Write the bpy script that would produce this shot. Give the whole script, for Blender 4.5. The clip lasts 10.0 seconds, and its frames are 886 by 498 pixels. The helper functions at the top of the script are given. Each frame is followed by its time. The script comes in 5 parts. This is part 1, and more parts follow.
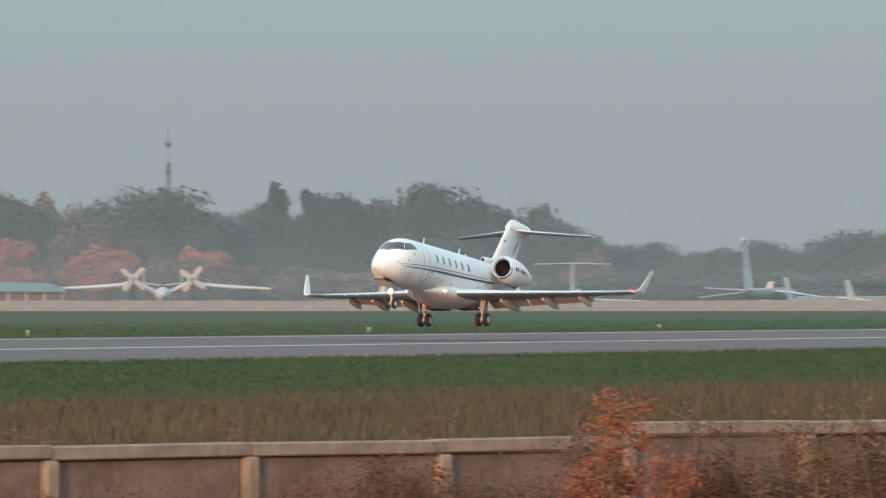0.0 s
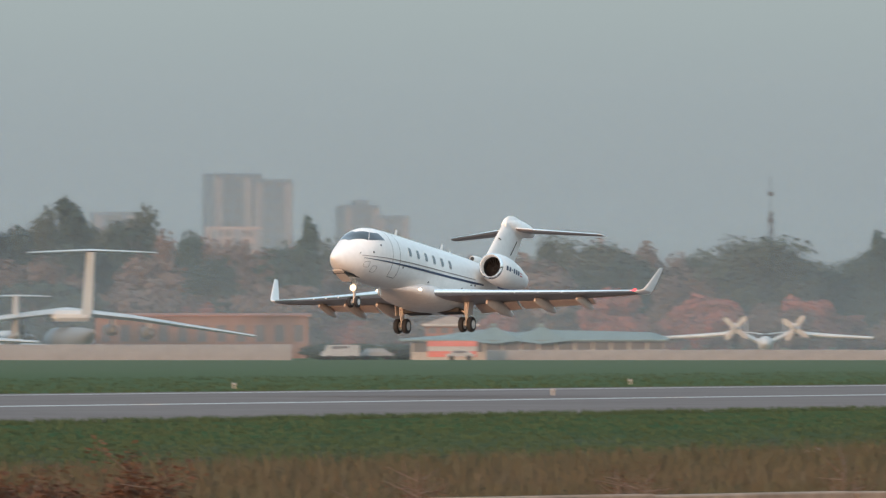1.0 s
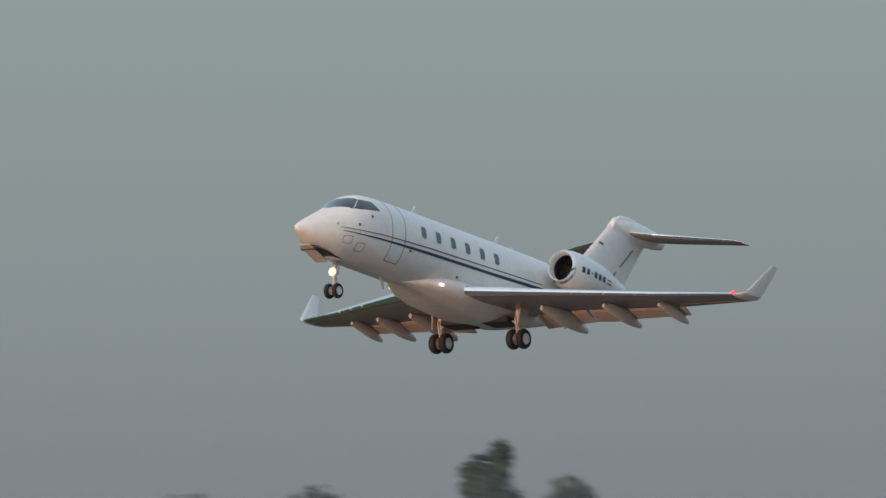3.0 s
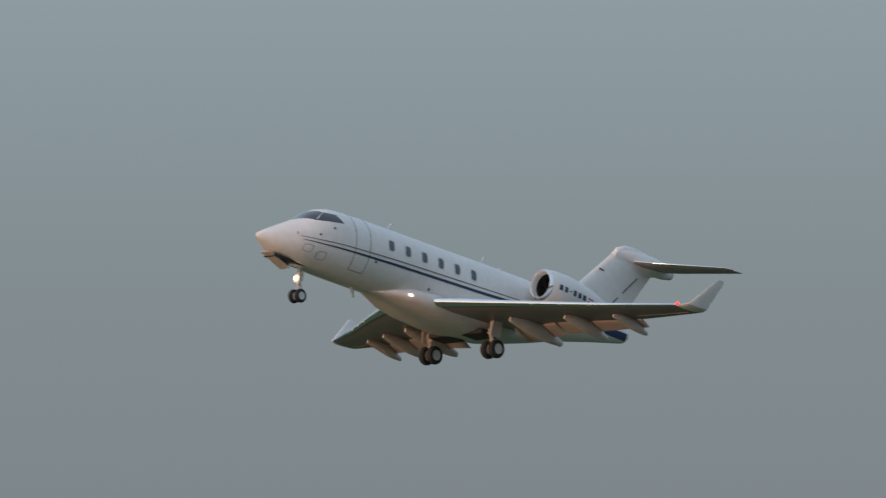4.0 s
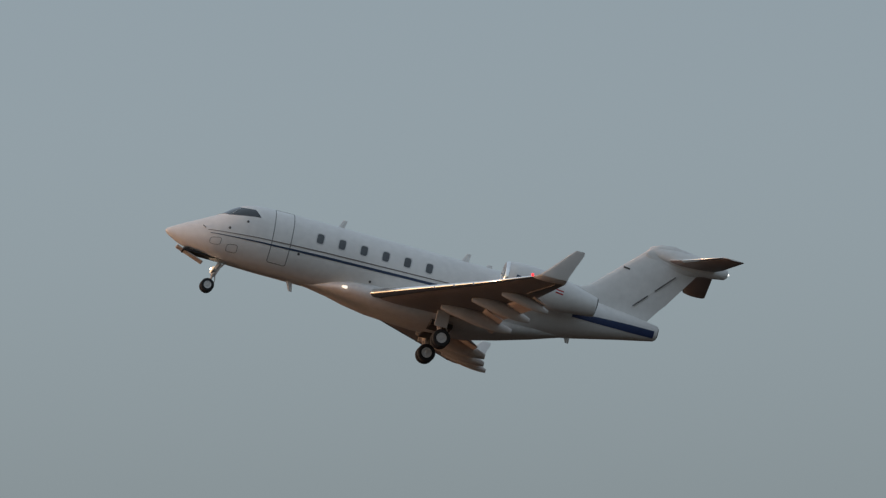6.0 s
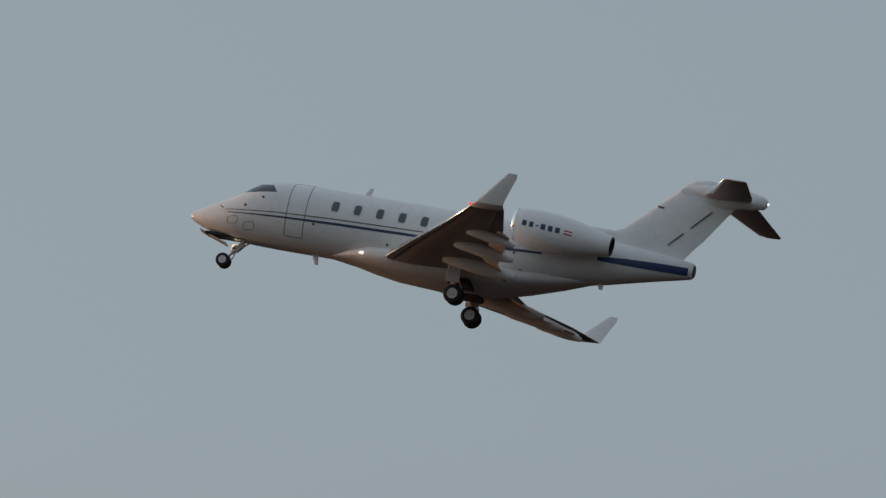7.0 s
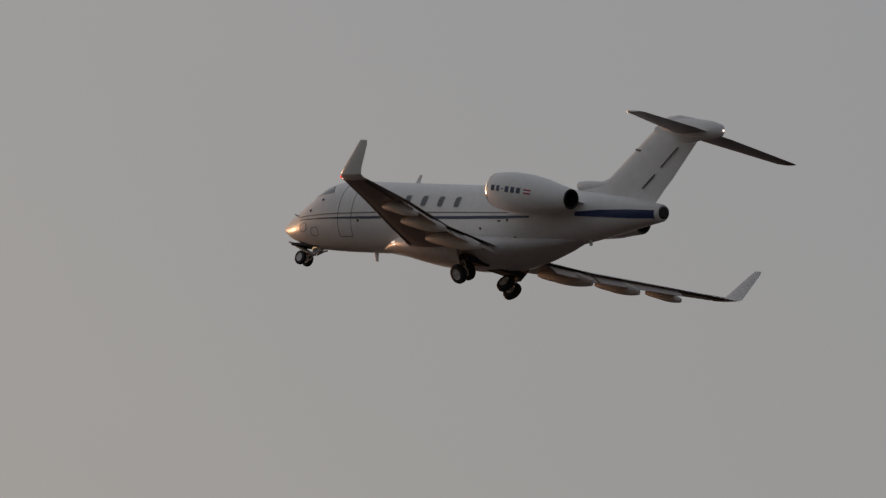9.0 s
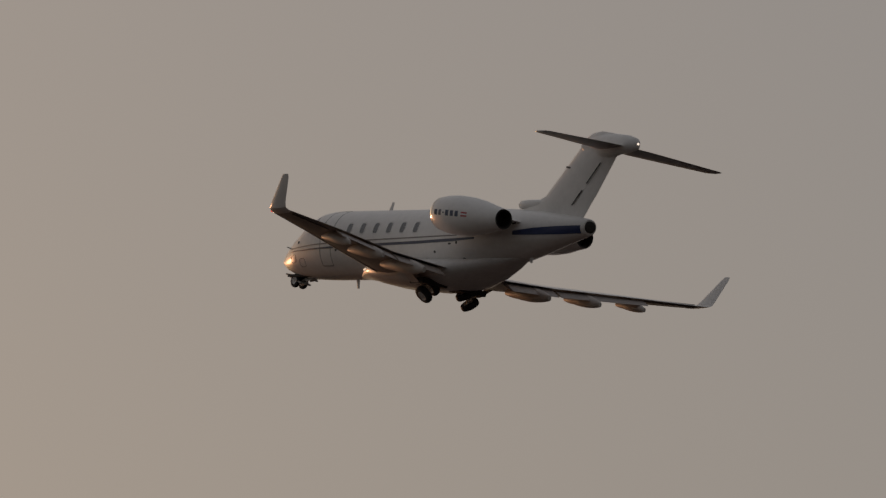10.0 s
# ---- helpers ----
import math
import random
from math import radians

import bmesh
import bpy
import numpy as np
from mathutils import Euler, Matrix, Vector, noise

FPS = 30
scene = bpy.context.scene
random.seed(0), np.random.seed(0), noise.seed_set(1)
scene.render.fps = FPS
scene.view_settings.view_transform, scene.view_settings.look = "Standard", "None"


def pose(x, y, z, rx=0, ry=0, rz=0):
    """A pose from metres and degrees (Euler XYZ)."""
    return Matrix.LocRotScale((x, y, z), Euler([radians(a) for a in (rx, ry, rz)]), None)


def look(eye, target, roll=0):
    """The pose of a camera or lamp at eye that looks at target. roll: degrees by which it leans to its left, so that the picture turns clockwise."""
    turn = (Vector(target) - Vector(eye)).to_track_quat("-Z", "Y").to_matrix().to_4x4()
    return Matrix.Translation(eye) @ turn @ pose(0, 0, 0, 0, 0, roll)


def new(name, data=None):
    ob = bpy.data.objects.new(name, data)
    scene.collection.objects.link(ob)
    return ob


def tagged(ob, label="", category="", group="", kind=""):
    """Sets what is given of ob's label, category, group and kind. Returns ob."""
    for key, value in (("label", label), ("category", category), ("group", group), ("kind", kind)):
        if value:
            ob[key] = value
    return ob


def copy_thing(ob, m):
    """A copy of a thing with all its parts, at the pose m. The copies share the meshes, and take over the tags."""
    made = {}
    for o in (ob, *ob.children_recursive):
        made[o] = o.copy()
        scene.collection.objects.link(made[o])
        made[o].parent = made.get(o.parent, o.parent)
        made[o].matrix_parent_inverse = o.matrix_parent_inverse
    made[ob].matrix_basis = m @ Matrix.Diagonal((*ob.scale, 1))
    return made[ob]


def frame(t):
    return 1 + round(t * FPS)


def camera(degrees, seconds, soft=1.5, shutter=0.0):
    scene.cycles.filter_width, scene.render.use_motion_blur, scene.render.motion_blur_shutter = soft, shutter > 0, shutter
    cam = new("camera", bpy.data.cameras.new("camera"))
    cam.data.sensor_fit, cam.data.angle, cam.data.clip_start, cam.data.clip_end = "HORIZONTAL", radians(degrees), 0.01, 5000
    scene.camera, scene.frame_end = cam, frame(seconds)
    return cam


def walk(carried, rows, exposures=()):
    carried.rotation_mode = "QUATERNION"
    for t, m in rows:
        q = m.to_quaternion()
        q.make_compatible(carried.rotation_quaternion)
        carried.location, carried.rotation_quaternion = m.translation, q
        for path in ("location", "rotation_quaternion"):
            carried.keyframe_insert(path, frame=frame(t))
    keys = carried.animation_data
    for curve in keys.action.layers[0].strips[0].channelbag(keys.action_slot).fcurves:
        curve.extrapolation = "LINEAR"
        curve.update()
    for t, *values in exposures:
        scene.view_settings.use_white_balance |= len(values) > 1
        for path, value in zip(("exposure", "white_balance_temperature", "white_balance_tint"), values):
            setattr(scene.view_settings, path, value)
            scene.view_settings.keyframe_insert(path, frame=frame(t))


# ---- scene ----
# ---- camera: a spectator's long lens on a standing tripod, panning with the jet ----
cam = camera(5.4536, 10.0, soft=1.3, shutter=0.25)
walk(cam, [
    (0.00, pose(0, 0, 2.6, 90.258, 0, -67.604)),
    (0.25, pose(0, 0, 2.6, 90.285, 0, -66.791)),
    (0.50, pose(0, 0, 2.6, 90.341, 0, -65.916)),
    (0.75, pose(0, 0, 2.6, 90.442, 0, -64.940)),
    (1.00, pose(0, 0, 2.6, 90.560, 0, -63.894)),
    (1.25, pose(0, 0, 2.6, 90.672, 0, -62.804)),
    (1.50, pose(0, 0, 2.6, 90.821, 0, -61.586)),
    (1.75, pose(0, 0, 2.6, 91.043, 0, -60.175)),
    (2.00, pose(0, 0, 2.6, 91.274, 0, -58.680)),
    (2.25, pose(0, 0, 2.6, 91.466, 0, -57.188)),
    (2.50, pose(0, 0, 2.6, 91.719, 0, -55.520)),
    (2.70, pose(0, 0, 2.6, 92.026, 0, -53.929)),
    (3.00, pose(0, 0, 2.6, 92.502, 0, -51.201)),
    (3.25, pose(0, 0, 2.6, 92.886, 0, -48.724)),
    (3.50, pose(0, 0, 2.6, 93.260, 0, -46.157)),
    (3.80, pose(0, 0, 2.6, 93.700, 0, -43.085)),
    (4.00, pose(0, 0, 2.6, 94.000, 0, -41.054)),
    (4.25, pose(0, 0, 2.6, 94.433, 0, -38.214)),
    (4.50, pose(0, 0, 2.6, 94.900, 0, -34.894)),
    (4.75, pose(0, 0, 2.6, 95.357, 0, -31.034)),
    (5.00, pose(0, 0, 2.6, 95.800, 0, -26.673)),
    (5.25, pose(0, 0, 2.6, 96.238, 0, -21.873)),
    (5.50, pose(0, 0, 2.6, 96.700, 0, -16.693)),
    (5.70, pose(0, 0, 2.6, 97.100, 0, -12.285)),
    (6.00, pose(0, 0, 2.6, 97.699, 0, -5.165)),
    (6.25, pose(0, 0, 2.6, 98.184, 0, 0.927)),
    (6.50, pose(0, 0, 2.6, 98.656, 0, 6.801)),
    (6.80, pose(0, 0, 2.6, 99.200, 0, 13.078)),
    (7.00, pose(0, 0, 2.6, 99.550, 0, 16.704)),
    (7.25, pose(0, 0, 2.6, 99.981, 0, 21.439)),
    (7.50, pose(0, 0, 2.6, 100.400, 0, 26.498)),
    (7.75, pose(0, 0, 2.6, 100.804, 0, 31.639)),
    (8.00, pose(0, 0, 2.6, 101.200, 0, 36.203)),
    (8.25, pose(0, 0, 2.6, 101.597, 0, 39.704)),
    (8.50, pose(0, 0, 2.6, 102.000, 0, 42.767)),
    (8.75, pose(0, 0, 2.6, 102.408, 0, 46.039)),
    (9.00, pose(0, 0, 2.6, 102.800, 0, 49.128)),
    (9.30, pose(0, 0, 2.6, 103.238, 0, 51.959)),
    (9.50, pose(0, 0, 2.6, 103.508, 0, 53.578)),
    (9.70, pose(0, 0, 2.6, 103.822, 0, 54.997)),
    (9.80, pose(0, 0, 2.6, 103.958, 0, 55.787)),
    (10.00, pose(0, 0, 2.6, 104.200, 0, 57.390)),
], exposures=[
    (0.0, 0.01, 5780, 2), (1.5, -0.2, 5830, 4), (2.5, -0.6, 5830, 5), (4.0, -1.0, 5680, 9), (4.5, -1.15, 5600, 10), (5.0, -1.12, 5850, 12), (5.5, -1.23, 5950, 9),
    (7.5, -1.55, 6050, 9), (8.5, -1.85, 6520, 16), (9.0, -2.04, 6720, 18), (9.5, -2.26, 6900, 19), (10.0, -2.4, 7250, 20)])

# ---- world and sun: hazy dusk, the sun low beyond the runway's end ----
SUN_AZ, SUN_EL = 180.0, 6.5
world = bpy.data.worlds.new("world")
scene.world = world
world.use_nodes = True
wn, wl = world.node_tree.nodes, world.node_tree.links
bg = wn["Background"]
sky = wn.new("ShaderNodeTexSky")
sky.sky_type = "NISHITA"
sky.sun_disc = False
sky.sun_elevation = radians(SUN_EL)
sky.sun_rotation = radians(90 - SUN_AZ)
sky.air_density, sky.dust_density, sky.ozone_density = 1.0, 3.0, 1.0
veil = wn.new("ShaderNodeMix")
veil.data_type = "RGBA"
veil.inputs[0].default_value = 0.36
wl.new(sky.outputs[0], veil.inputs[6])
veil.inputs[7].default_value = (7.2, 7.9, 8.4, 1)
# an overcast dome: a dull haze bank along the horizon, brighter cloud overhead
dome_co, dome_sep = wn.new("ShaderNodeTexCoord"), wn.new("ShaderNodeSeparateXYZ")
wl.new(dome_co.outputs["Generated"], dome_sep.inputs[0])
bank, crown_of_sky, dome = wn.new("ShaderNodeMapRange"), wn.new("ShaderNodeMapRange"), wn.new("ShaderNodeMath")
bank.interpolation_type = "SMOOTHSTEP"
for node, lo, hi, a, b in ((bank, 0.06, 0.15, 1.0, 1.5), (crown_of_sky, 0.2, 0.75, 0.0, 0.65)):
    node.inputs["From Min"].default_value, node.inputs["From Max"].default_value = lo, hi
    node.inputs["To Min"].default_value, node.inputs["To Max"].default_value = a, b
    wl.new(dome_sep.outputs["Z"], node.inputs[0])
wl.new(bank.outputs[0], dome.inputs[0])
wl.new(crown_of_sky.outputs[0], dome.inputs[1])
# the cloud is brighter on the sunset side than on the far side
west, tilt_of_sky = wn.new("ShaderNodeMapRange"), wn.new("ShaderNodeMath")
west.inputs["From Min"].default_value, west.inputs["From Max"].default_value = -1.0, 1.0
west.inputs["To Min"].default_value, west.inputs["To Max"].default_value = 1.18, 0.82
wl.new(dome_sep.outputs["X"], west.inputs[0])
tilt_of_sky.operation = "MULTIPLY"
wl.new(dome.outputs[0], tilt_of_sky.inputs[0])
wl.new(west.outputs[0], tilt_of_sky.inputs[1])
overcast = wn.new("ShaderNodeVectorMath")
overcast.operation = "SCALE"
wl.new(veil.outputs[2], overcast.inputs[0])
wl.new(tilt_of_sky.outputs[0], overcast.inputs["Scale"])
wl.new(overcast.outputs[0], bg.inputs[0])
bg.inputs[1].default_value = 0.15
sun = new("sun", bpy.data.lights.new("sun", "SUN"))
sun.data.energy, sun.data.angle, sun.data.color = 3.1, radians(6), (1.0, 0.47, 0.25)
sun.matrix_world = look((0, 0, 0), (-math.cos(radians(SUN_AZ)) * math.cos(radians(SUN_EL)),
                                    -math.sin(radians(SUN_AZ)) * math.cos(radians(SUN_EL)), -math.sin(radians(SUN_EL))))


# ---- materials ----
def mat(name, col, rough=0.6, metal=0.0, vary=0.12, scale=3.0, bump=0.0, coat=0.0, fine=6.0, col2=None, emit=None, strength=0.0, per_object=0.0, spec=0.5):
    m = bpy.data.materials.new(name)
    m.use_nodes = True
    n, l = m.node_tree.nodes, m.node_tree.links
    b = n["Principled BSDF"]
    b.inputs["Roughness"].default_value, b.inputs["Metallic"].default_value = rough, metal
    b.inputs["Coat Weight"].default_value = coat
    b.inputs["Specular IOR Level"].default_value = spec
    if emit:
        b.inputs["Emission Color"].default_value = (*emit, 1)
        b.inputs["Emission Strength"].default_value = strength
    tc = n.new("ShaderNodeTexCoord")
    big = n.new("ShaderNodeTexNoise")
    big.inputs["Scale"].default_value, big.inputs["Detail"].default_value = scale, 5
    small = n.new("ShaderNodeTexNoise")
    small.inputs["Scale"].default_value, small.inputs["Detail"].default_value = scale * fine, 4
    l.new(tc.outputs["Object"], big.inputs["Vector"])
    l.new(tc.outputs["Object"], small.inputs["Vector"])
    add = n.new("ShaderNodeMath")
    add.operation = "ADD"
    l.new(big.outputs[0], add.inputs[0])
    l.new(small.outputs[0], add.inputs[1])
    ramp = n.new("ShaderNodeMapRange")
    ramp.inputs["From Min"].default_value, ramp.inputs["From Max"].default_value = 0.7, 1.3
    l.new(add.outputs[0], ramp.inputs[0])
    mix = n.new("ShaderNodeMix")
    mix.data_type = "RGBA"
    c2 = col2 or tuple(c * (1 - 2 * vary) for c in col)
    c1 = col if col2 else tuple(min(1, c * (1 + vary)) for c in col)
    mix.inputs[6].default_value, mix.inputs[7].default_value = (*c1, 1), (*c2, 1)
    l.new(ramp.outputs[0], mix.inputs[0])
    out = mix.outputs[2]
    if per_object:
        info = n.new("ShaderNodeObjectInfo")
        hsv = n.new("ShaderNodeHueSaturation")
        mr = n.new("ShaderNodeMapRange")
        mr.inputs["To Min"].default_value, mr.inputs["To Max"].default_value = 1 - per_object, 1 + per_object
        l.new(info.outputs["Random"], mr.inputs[0])
        l.new(mr.outputs[0], hsv.inputs["Value"])
        l.new(out, hsv.inputs["Color"])
        out = hsv.outputs[0]
    l.new(out, b.inputs["Base Color"])
    if bump:
        bp = n.new("ShaderNodeBump")
        bp.inputs["Strength"].default_value, bp.inputs["Distance"].default_value = bump, 0.05
        l.new(small.outputs[0], bp.inputs["Height"])
        l.new(bp.outputs[0], b.inputs["Normal"])
    return m


WHITE = mat("aircraft_white", (0.80, 0.775, 0.745), 0.3, vary=0.04, scale=0.7, coat=0.05, spec=0.4)
BELLY = mat("aircraft_white_worn", (0.66, 0.64, 0.62), 0.38, vary=0.06, scale=0.9, coat=0.2)
# warm dark grey that paints the shade under wings and tailplane
UNDERSHADE = mat("wing_underside_shade", (0.235, 0.21, 0.205), 0.4, vary=0.06, scale=0.8)
FAIR = mat("fairing_cream_paint", (0.54, 0.49, 0.45), 0.42, vary=0.05, scale=1.5)
FLAP = mat("flap_grey_paint", (0.36, 0.31, 0.285), 0.42, vary=0.06, scale=1.2)
NAVY = mat("navy_stripe", (0.035, 0.055, 0.14), 0.3, vary=0.06)
TAUPE = mat("taupe_stripe", (0.20, 0.17, 0.16), 0.35, vary=0.06)
SEAM = mat("dark_seam", (0.10, 0.095, 0.09), 0.6, vary=0.1)
GLASS = mat("cockpit_glass", (0.015, 0.02, 0.025), 0.06, vary=0.1, coat=1.0)
PANE = mat("cabin_pane", (0.07, 0.075, 0.08), 0.12, vary=0.15, coat=0.6)
CHROME = mat("polished_metal", (0.92, 0.90, 0.88), 0.16, 1.0, vary=0.04)
STEEL = mat("gear_steel", (0.42, 0.40, 0.38), 0.38, 0.7, vary=0.12, scale=6)
GEARPAINT = mat("gear_pale_enamel", (0.56, 0.51, 0.46), 0.45, vary=0.12, scale=6)
RUBBER = mat("tyre_rubber", (0.018, 0.018, 0.02), 0.75, vary=0.2, scale=9, bump=0.1)
# near-black puts the shade of bays, scoop mouth and intake into the colour
DARK = mat("recess_shade", (0.025, 0.024, 0.024), 0.7, vary=0.2)
FANGREY = mat("fan_titanium", (0.06, 0.06, 0.065), 0.4, 0.7, vary=0.1)
EXHAUST = mat("burnt_exhaust", (0.05, 0.045, 0.042), 0.5, 0.6, vary=0.2)
DOORGAP = mat("door_gap_grey", (0.27, 0.26, 0.25), 0.6, vary=0.1)
INK = mat("navy_lettering", (0.03, 0.05, 0.10), 0.4, vary=0.05)
REDINK = mat("red_mark", (0.42, 0.03, 0.035), 0.4, vary=0.05)
WHITEINK = mat("white_mark", (0.8, 0.8, 0.8), 0.4, vary=0.02)
LAMP = mat("landing_light_glow", (0.9, 0.85, 0.75), 0.3, emit=(1.0, 0.74, 0.46), strength=40)
LAMPSOFT = mat("soft_glare_glow", (0.9, 0.85, 0.75), 0.3, emit=(1.0, 0.64, 0.34), strength=1.9)
ROOTLAMP = mat("wing_root_glow", (0.9, 0.85, 0.75), 0.3, emit=(1.0, 0.80, 0.58), strength=3)
REDLAMP = mat("red_beacon_glow", (0.8, 0.1, 0.1), 0.3, emit=(1.0, 0.02, 0.03), strength=5)
TAILLAMP = mat("tail_light_glow", (0.9, 0.9, 0.9), 0.3, emit=(1.0, 0.93, 0.8), strength=5)


# ---- mesh helpers ----
def finish(name, bm, material, parent=None, label="", smooth=True, angle=35):
    bmesh.ops.recalc_face_normals(bm, faces=bm.faces)
    me = bpy.data.meshes.new(name)
    bm.to_mesh(me)
    bm.free()
    for m in material if isinstance(material, (list, tuple)) else (material,):
        me.materials.append(m)
    if smooth:
        me.shade_smooth()
        me.set_sharp_from_angle(angle=radians(angle))
    ob = new(name, me)
    if parent is not None:
        ob.parent = parent
    if label:
        ob["label"] = label
    return ob


def part(name, bm, material, parent, label="", smooth=True, angle=35):
    return finish(name, bm, material, parent, label, smooth, angle)


def empty(name, m=None):
    ob = new(name)
    if m is not None:
        ob.matrix_basis = m
    return ob


def loft(rings, closed=True, cap=True, bm=None):
    """Rings of equally many points, skinned in order."""
    bm = bm or bmesh.new()
    vs = [[bm.verts.new(p) for p in r] for r in rings]
    n = len(vs[0])
    for a, b in zip(vs, vs[1:]):
        for i in range(n if closed else n - 1):
            j = (i + 1) % n
            bm.faces.new((a[i], a[j], b[j], b[i]))
    if cap and closed:
        bm.faces.new(list(reversed(vs[0])))
        bm.faces.new(vs[-1])
    return bm


def box(bm, c, size, m=None):
    r = bmesh.ops.create_cube(bm, size=1)
    bmesh.ops.scale(bm, vec=size, verts=r["verts"])
    if m is not None:
        bmesh.ops.transform(bm, matrix=m, verts=r["verts"])
    bmesh.ops.translate(bm, vec=c, verts=r["verts"])
    return bm


def bevel_all(bm, w, seg=1):
    bmesh.ops.bevel(bm, geom=list(bm.edges), offset=w, segments=seg, affect="EDGES", clamp_overlap=True)
    return bm


def tube(bm, a, b, ra, rb=None, n=12):
    a, b = Vector(a), Vector(b)
    rb = ra if rb is None else rb
    q = (b - a).to_track_quat("Z", "Y")
    rings = []
    for p, r in ((a, ra), (b, rb)):
        rings.append([p + q @ Vector((r * math.cos(6.28319 * i / n), r * math.sin(6.28319 * i / n), 0)) for i in range(n)])
    return loft(rings, bm=bm)


def lathe(bm, axis_a, axis_d, profile, n=24):
    """Turns (distance, radius) pairs about the line from axis_a along axis_d."""
    a, d = Vector(axis_a), Vector(axis_d).normalized()
    q = d.to_track_quat("Z", "Y")
    rings = [[a + d * s + q @ Vector((r * math.cos(6.28319 * i / n), r * math.sin(6.28319 * i / n), 0)) for i in range(n)] for s, r in profile]
    return loft(rings, bm=bm)


def aerofoil(n=11, thick=0.11, camber=0.015):
    """Closed section in (chord fraction, height fraction), from the trailing edge over the top and back below."""
    up, low = [], []
    for i in range(n):
        x = 0.5 * (1 + math.cos(math.pi * i / (n - 1)))
        yt = 5 * thick * (0.2969 * x ** 0.5 - 0.126 * x - 0.3516 * x * x + 0.2843 * x ** 3 - 0.1015 * x ** 4)
        yc = camber * 4 * x * (1 - x)
        up.append((x, yc + yt + 0.001))
        low.append((x, yc - yt - 0.001))
    return up + list(reversed(low))[1:]


def wing_mesh(sections, thick, side=1, camber=0.015):
    """Sections (leading x, y, z, chord, thickness, lean); lean in degrees turns the section's upright towards the tip."""
    rings = []
    for x, y, z, c, th, lean in sections:
        k = radians(lean)
        rings.append([(x + c * u, side * (y - c * v * math.sin(k)), z + c * v * math.cos(k)) for u, v in aerofoil(thick=th, camber=camber)])
    return loft(rings)


# ---- ground, runway ----
def hazed_ground():
    m = bpy.data.materials.new("airfield_grass_ground")
    m.use_nodes = True
    n, l = m.node_tree.nodes, m.node_tree.links
    b = n["Principled BSDF"]
    b.inputs["Roughness"].default_value = 0.95
    b.inputs["Specular IOR Level"].default_value = 0.0
    tc = n.new("ShaderNodeTexCoord")
    sep = n.new("ShaderNodeSeparateXYZ")
    l.new(tc.outputs["Object"], sep.inputs[0])
    wob = n.new("ShaderNodeTexNoise")
    wob.inputs["Scale"].default_value, wob.inputs["Detail"].default_value = 0.09, 6
    l.new(tc.outputs["Object"], wob.inputs["Vector"])
    sh = n.new("ShaderNodeMath")
    sh.operation = "MULTIPLY_ADD"
    sh.inputs[1].default_value = 45
    l.new(wob.outputs[0], sh.inputs[0])
    l.new(sep.outputs["Y"], sh.inputs[2])
    ramp = n.new("ShaderNodeValToRGB")
    mr = n.new("ShaderNodeMapRange")
    mr.inputs["From Min"].default_value, mr.inputs["From Max"].default_value = 0, 400
    l.new(sh.outputs[0], mr.inputs[0])
    l.new(mr.outputs[0], ramp.inputs[0])
    e = ramp.color_ramp.elements
    e[0].position, e[0].color = 0.0, (0.0859, 0.0732, 0.0541, 1)
    e[1].position, e[1].color = 1.0, (0.0894, 0.114, 0.0668, 1)
    # stops beyond the runway are paler, haze over far grass put into the colour
    for p, c in ((0.235, (0.0859, 0.0764, 0.0541, 1)), (0.30, (0.07, 0.0795, 0.0477, 1)), (0.355, (0.0477, 0.0795, 0.0382, 1)), (0.6, (0.0764, 0.105, 0.0573, 1))):
        k = ramp.color_ramp.elements.new(p)
        k.color = c
    # unseen ground towards the runway's far end, darkened to dim bounce under the jet
    past = n.new("ShaderNodeMapRange")
    past.inputs["From Min"].default_value, past.inputs["From Max"].default_value = 200, 60
    l.new(sep.outputs["X"], past.inputs[0])
    dim_bounce = n.new("ShaderNodeMix")
    dim_bounce.data_type = "RGBA"
    l.new(past.outputs[0], dim_bounce.inputs[0])
    l.new(ramp.outputs[0], dim_bounce.inputs[6])
    dim_bounce.inputs[7].default_value = (0.0477, 0.0331, 0.0267, 1)
    fine = n.new("ShaderNodeTexNoise")
    fine.inputs["Scale"].default_value, fine.inputs["Detail"].default_value = 1.3, 8
    l.new(tc.outputs["Object"], fine.inputs["Vector"])
    mul = n.new("ShaderNodeMix")
    mul.data_type, mul.blend_type = "RGBA", "MULTIPLY"
    mul.inputs[0].default_value = 0.7
    l.new(dim_bounce.outputs[2], mul.inputs[6])
    mr2 = n.new("ShaderNodeMapRange")
    mr2.inputs["From Min"].default_value, mr2.inputs["From Max"].default_value = 0.3, 0.7
    mr2.inputs["To Min"].default_value, mr2.inputs["To Max"].default_value = 0.7, 1.2
    l.new(fine.outputs[0], mr2.inputs[0])
    l.new(mr2.outputs[0], mul.inputs[7])
    l.new(mul.outputs[2], b.inputs["Base Color"])
    return m


GROUND = hazed_ground()
ASPHALT = mat("runway_asphalt", (0.159, 0.133, 0.122), 0.92, spec=0.1, vary=0.10, scale=0.12, fine=9, bump=0.05)
LINE = mat("runway_paint", (0.541, 0.528, 0.509), 0.6, vary=0.12, scale=0.5)
CONCRETE = mat("weathered_concrete", (0.273, 0.21, 0.156), 0.85, vary=0.2, scale=1.1, bump=0.25)
FARWALL = mat("pale_concrete_wall", (0.249, 0.238, 0.236), 0.85, vary=0.08, scale=0.2)


def ground_z(y):
    """The land dips to the spectators' side of the fence."""
    if y > 34:
        return 0.0
    if y < 22:
        return -1.0
    k = (y - 22) / 12
    return -1.0 + k * k * (3 - 2 * k)


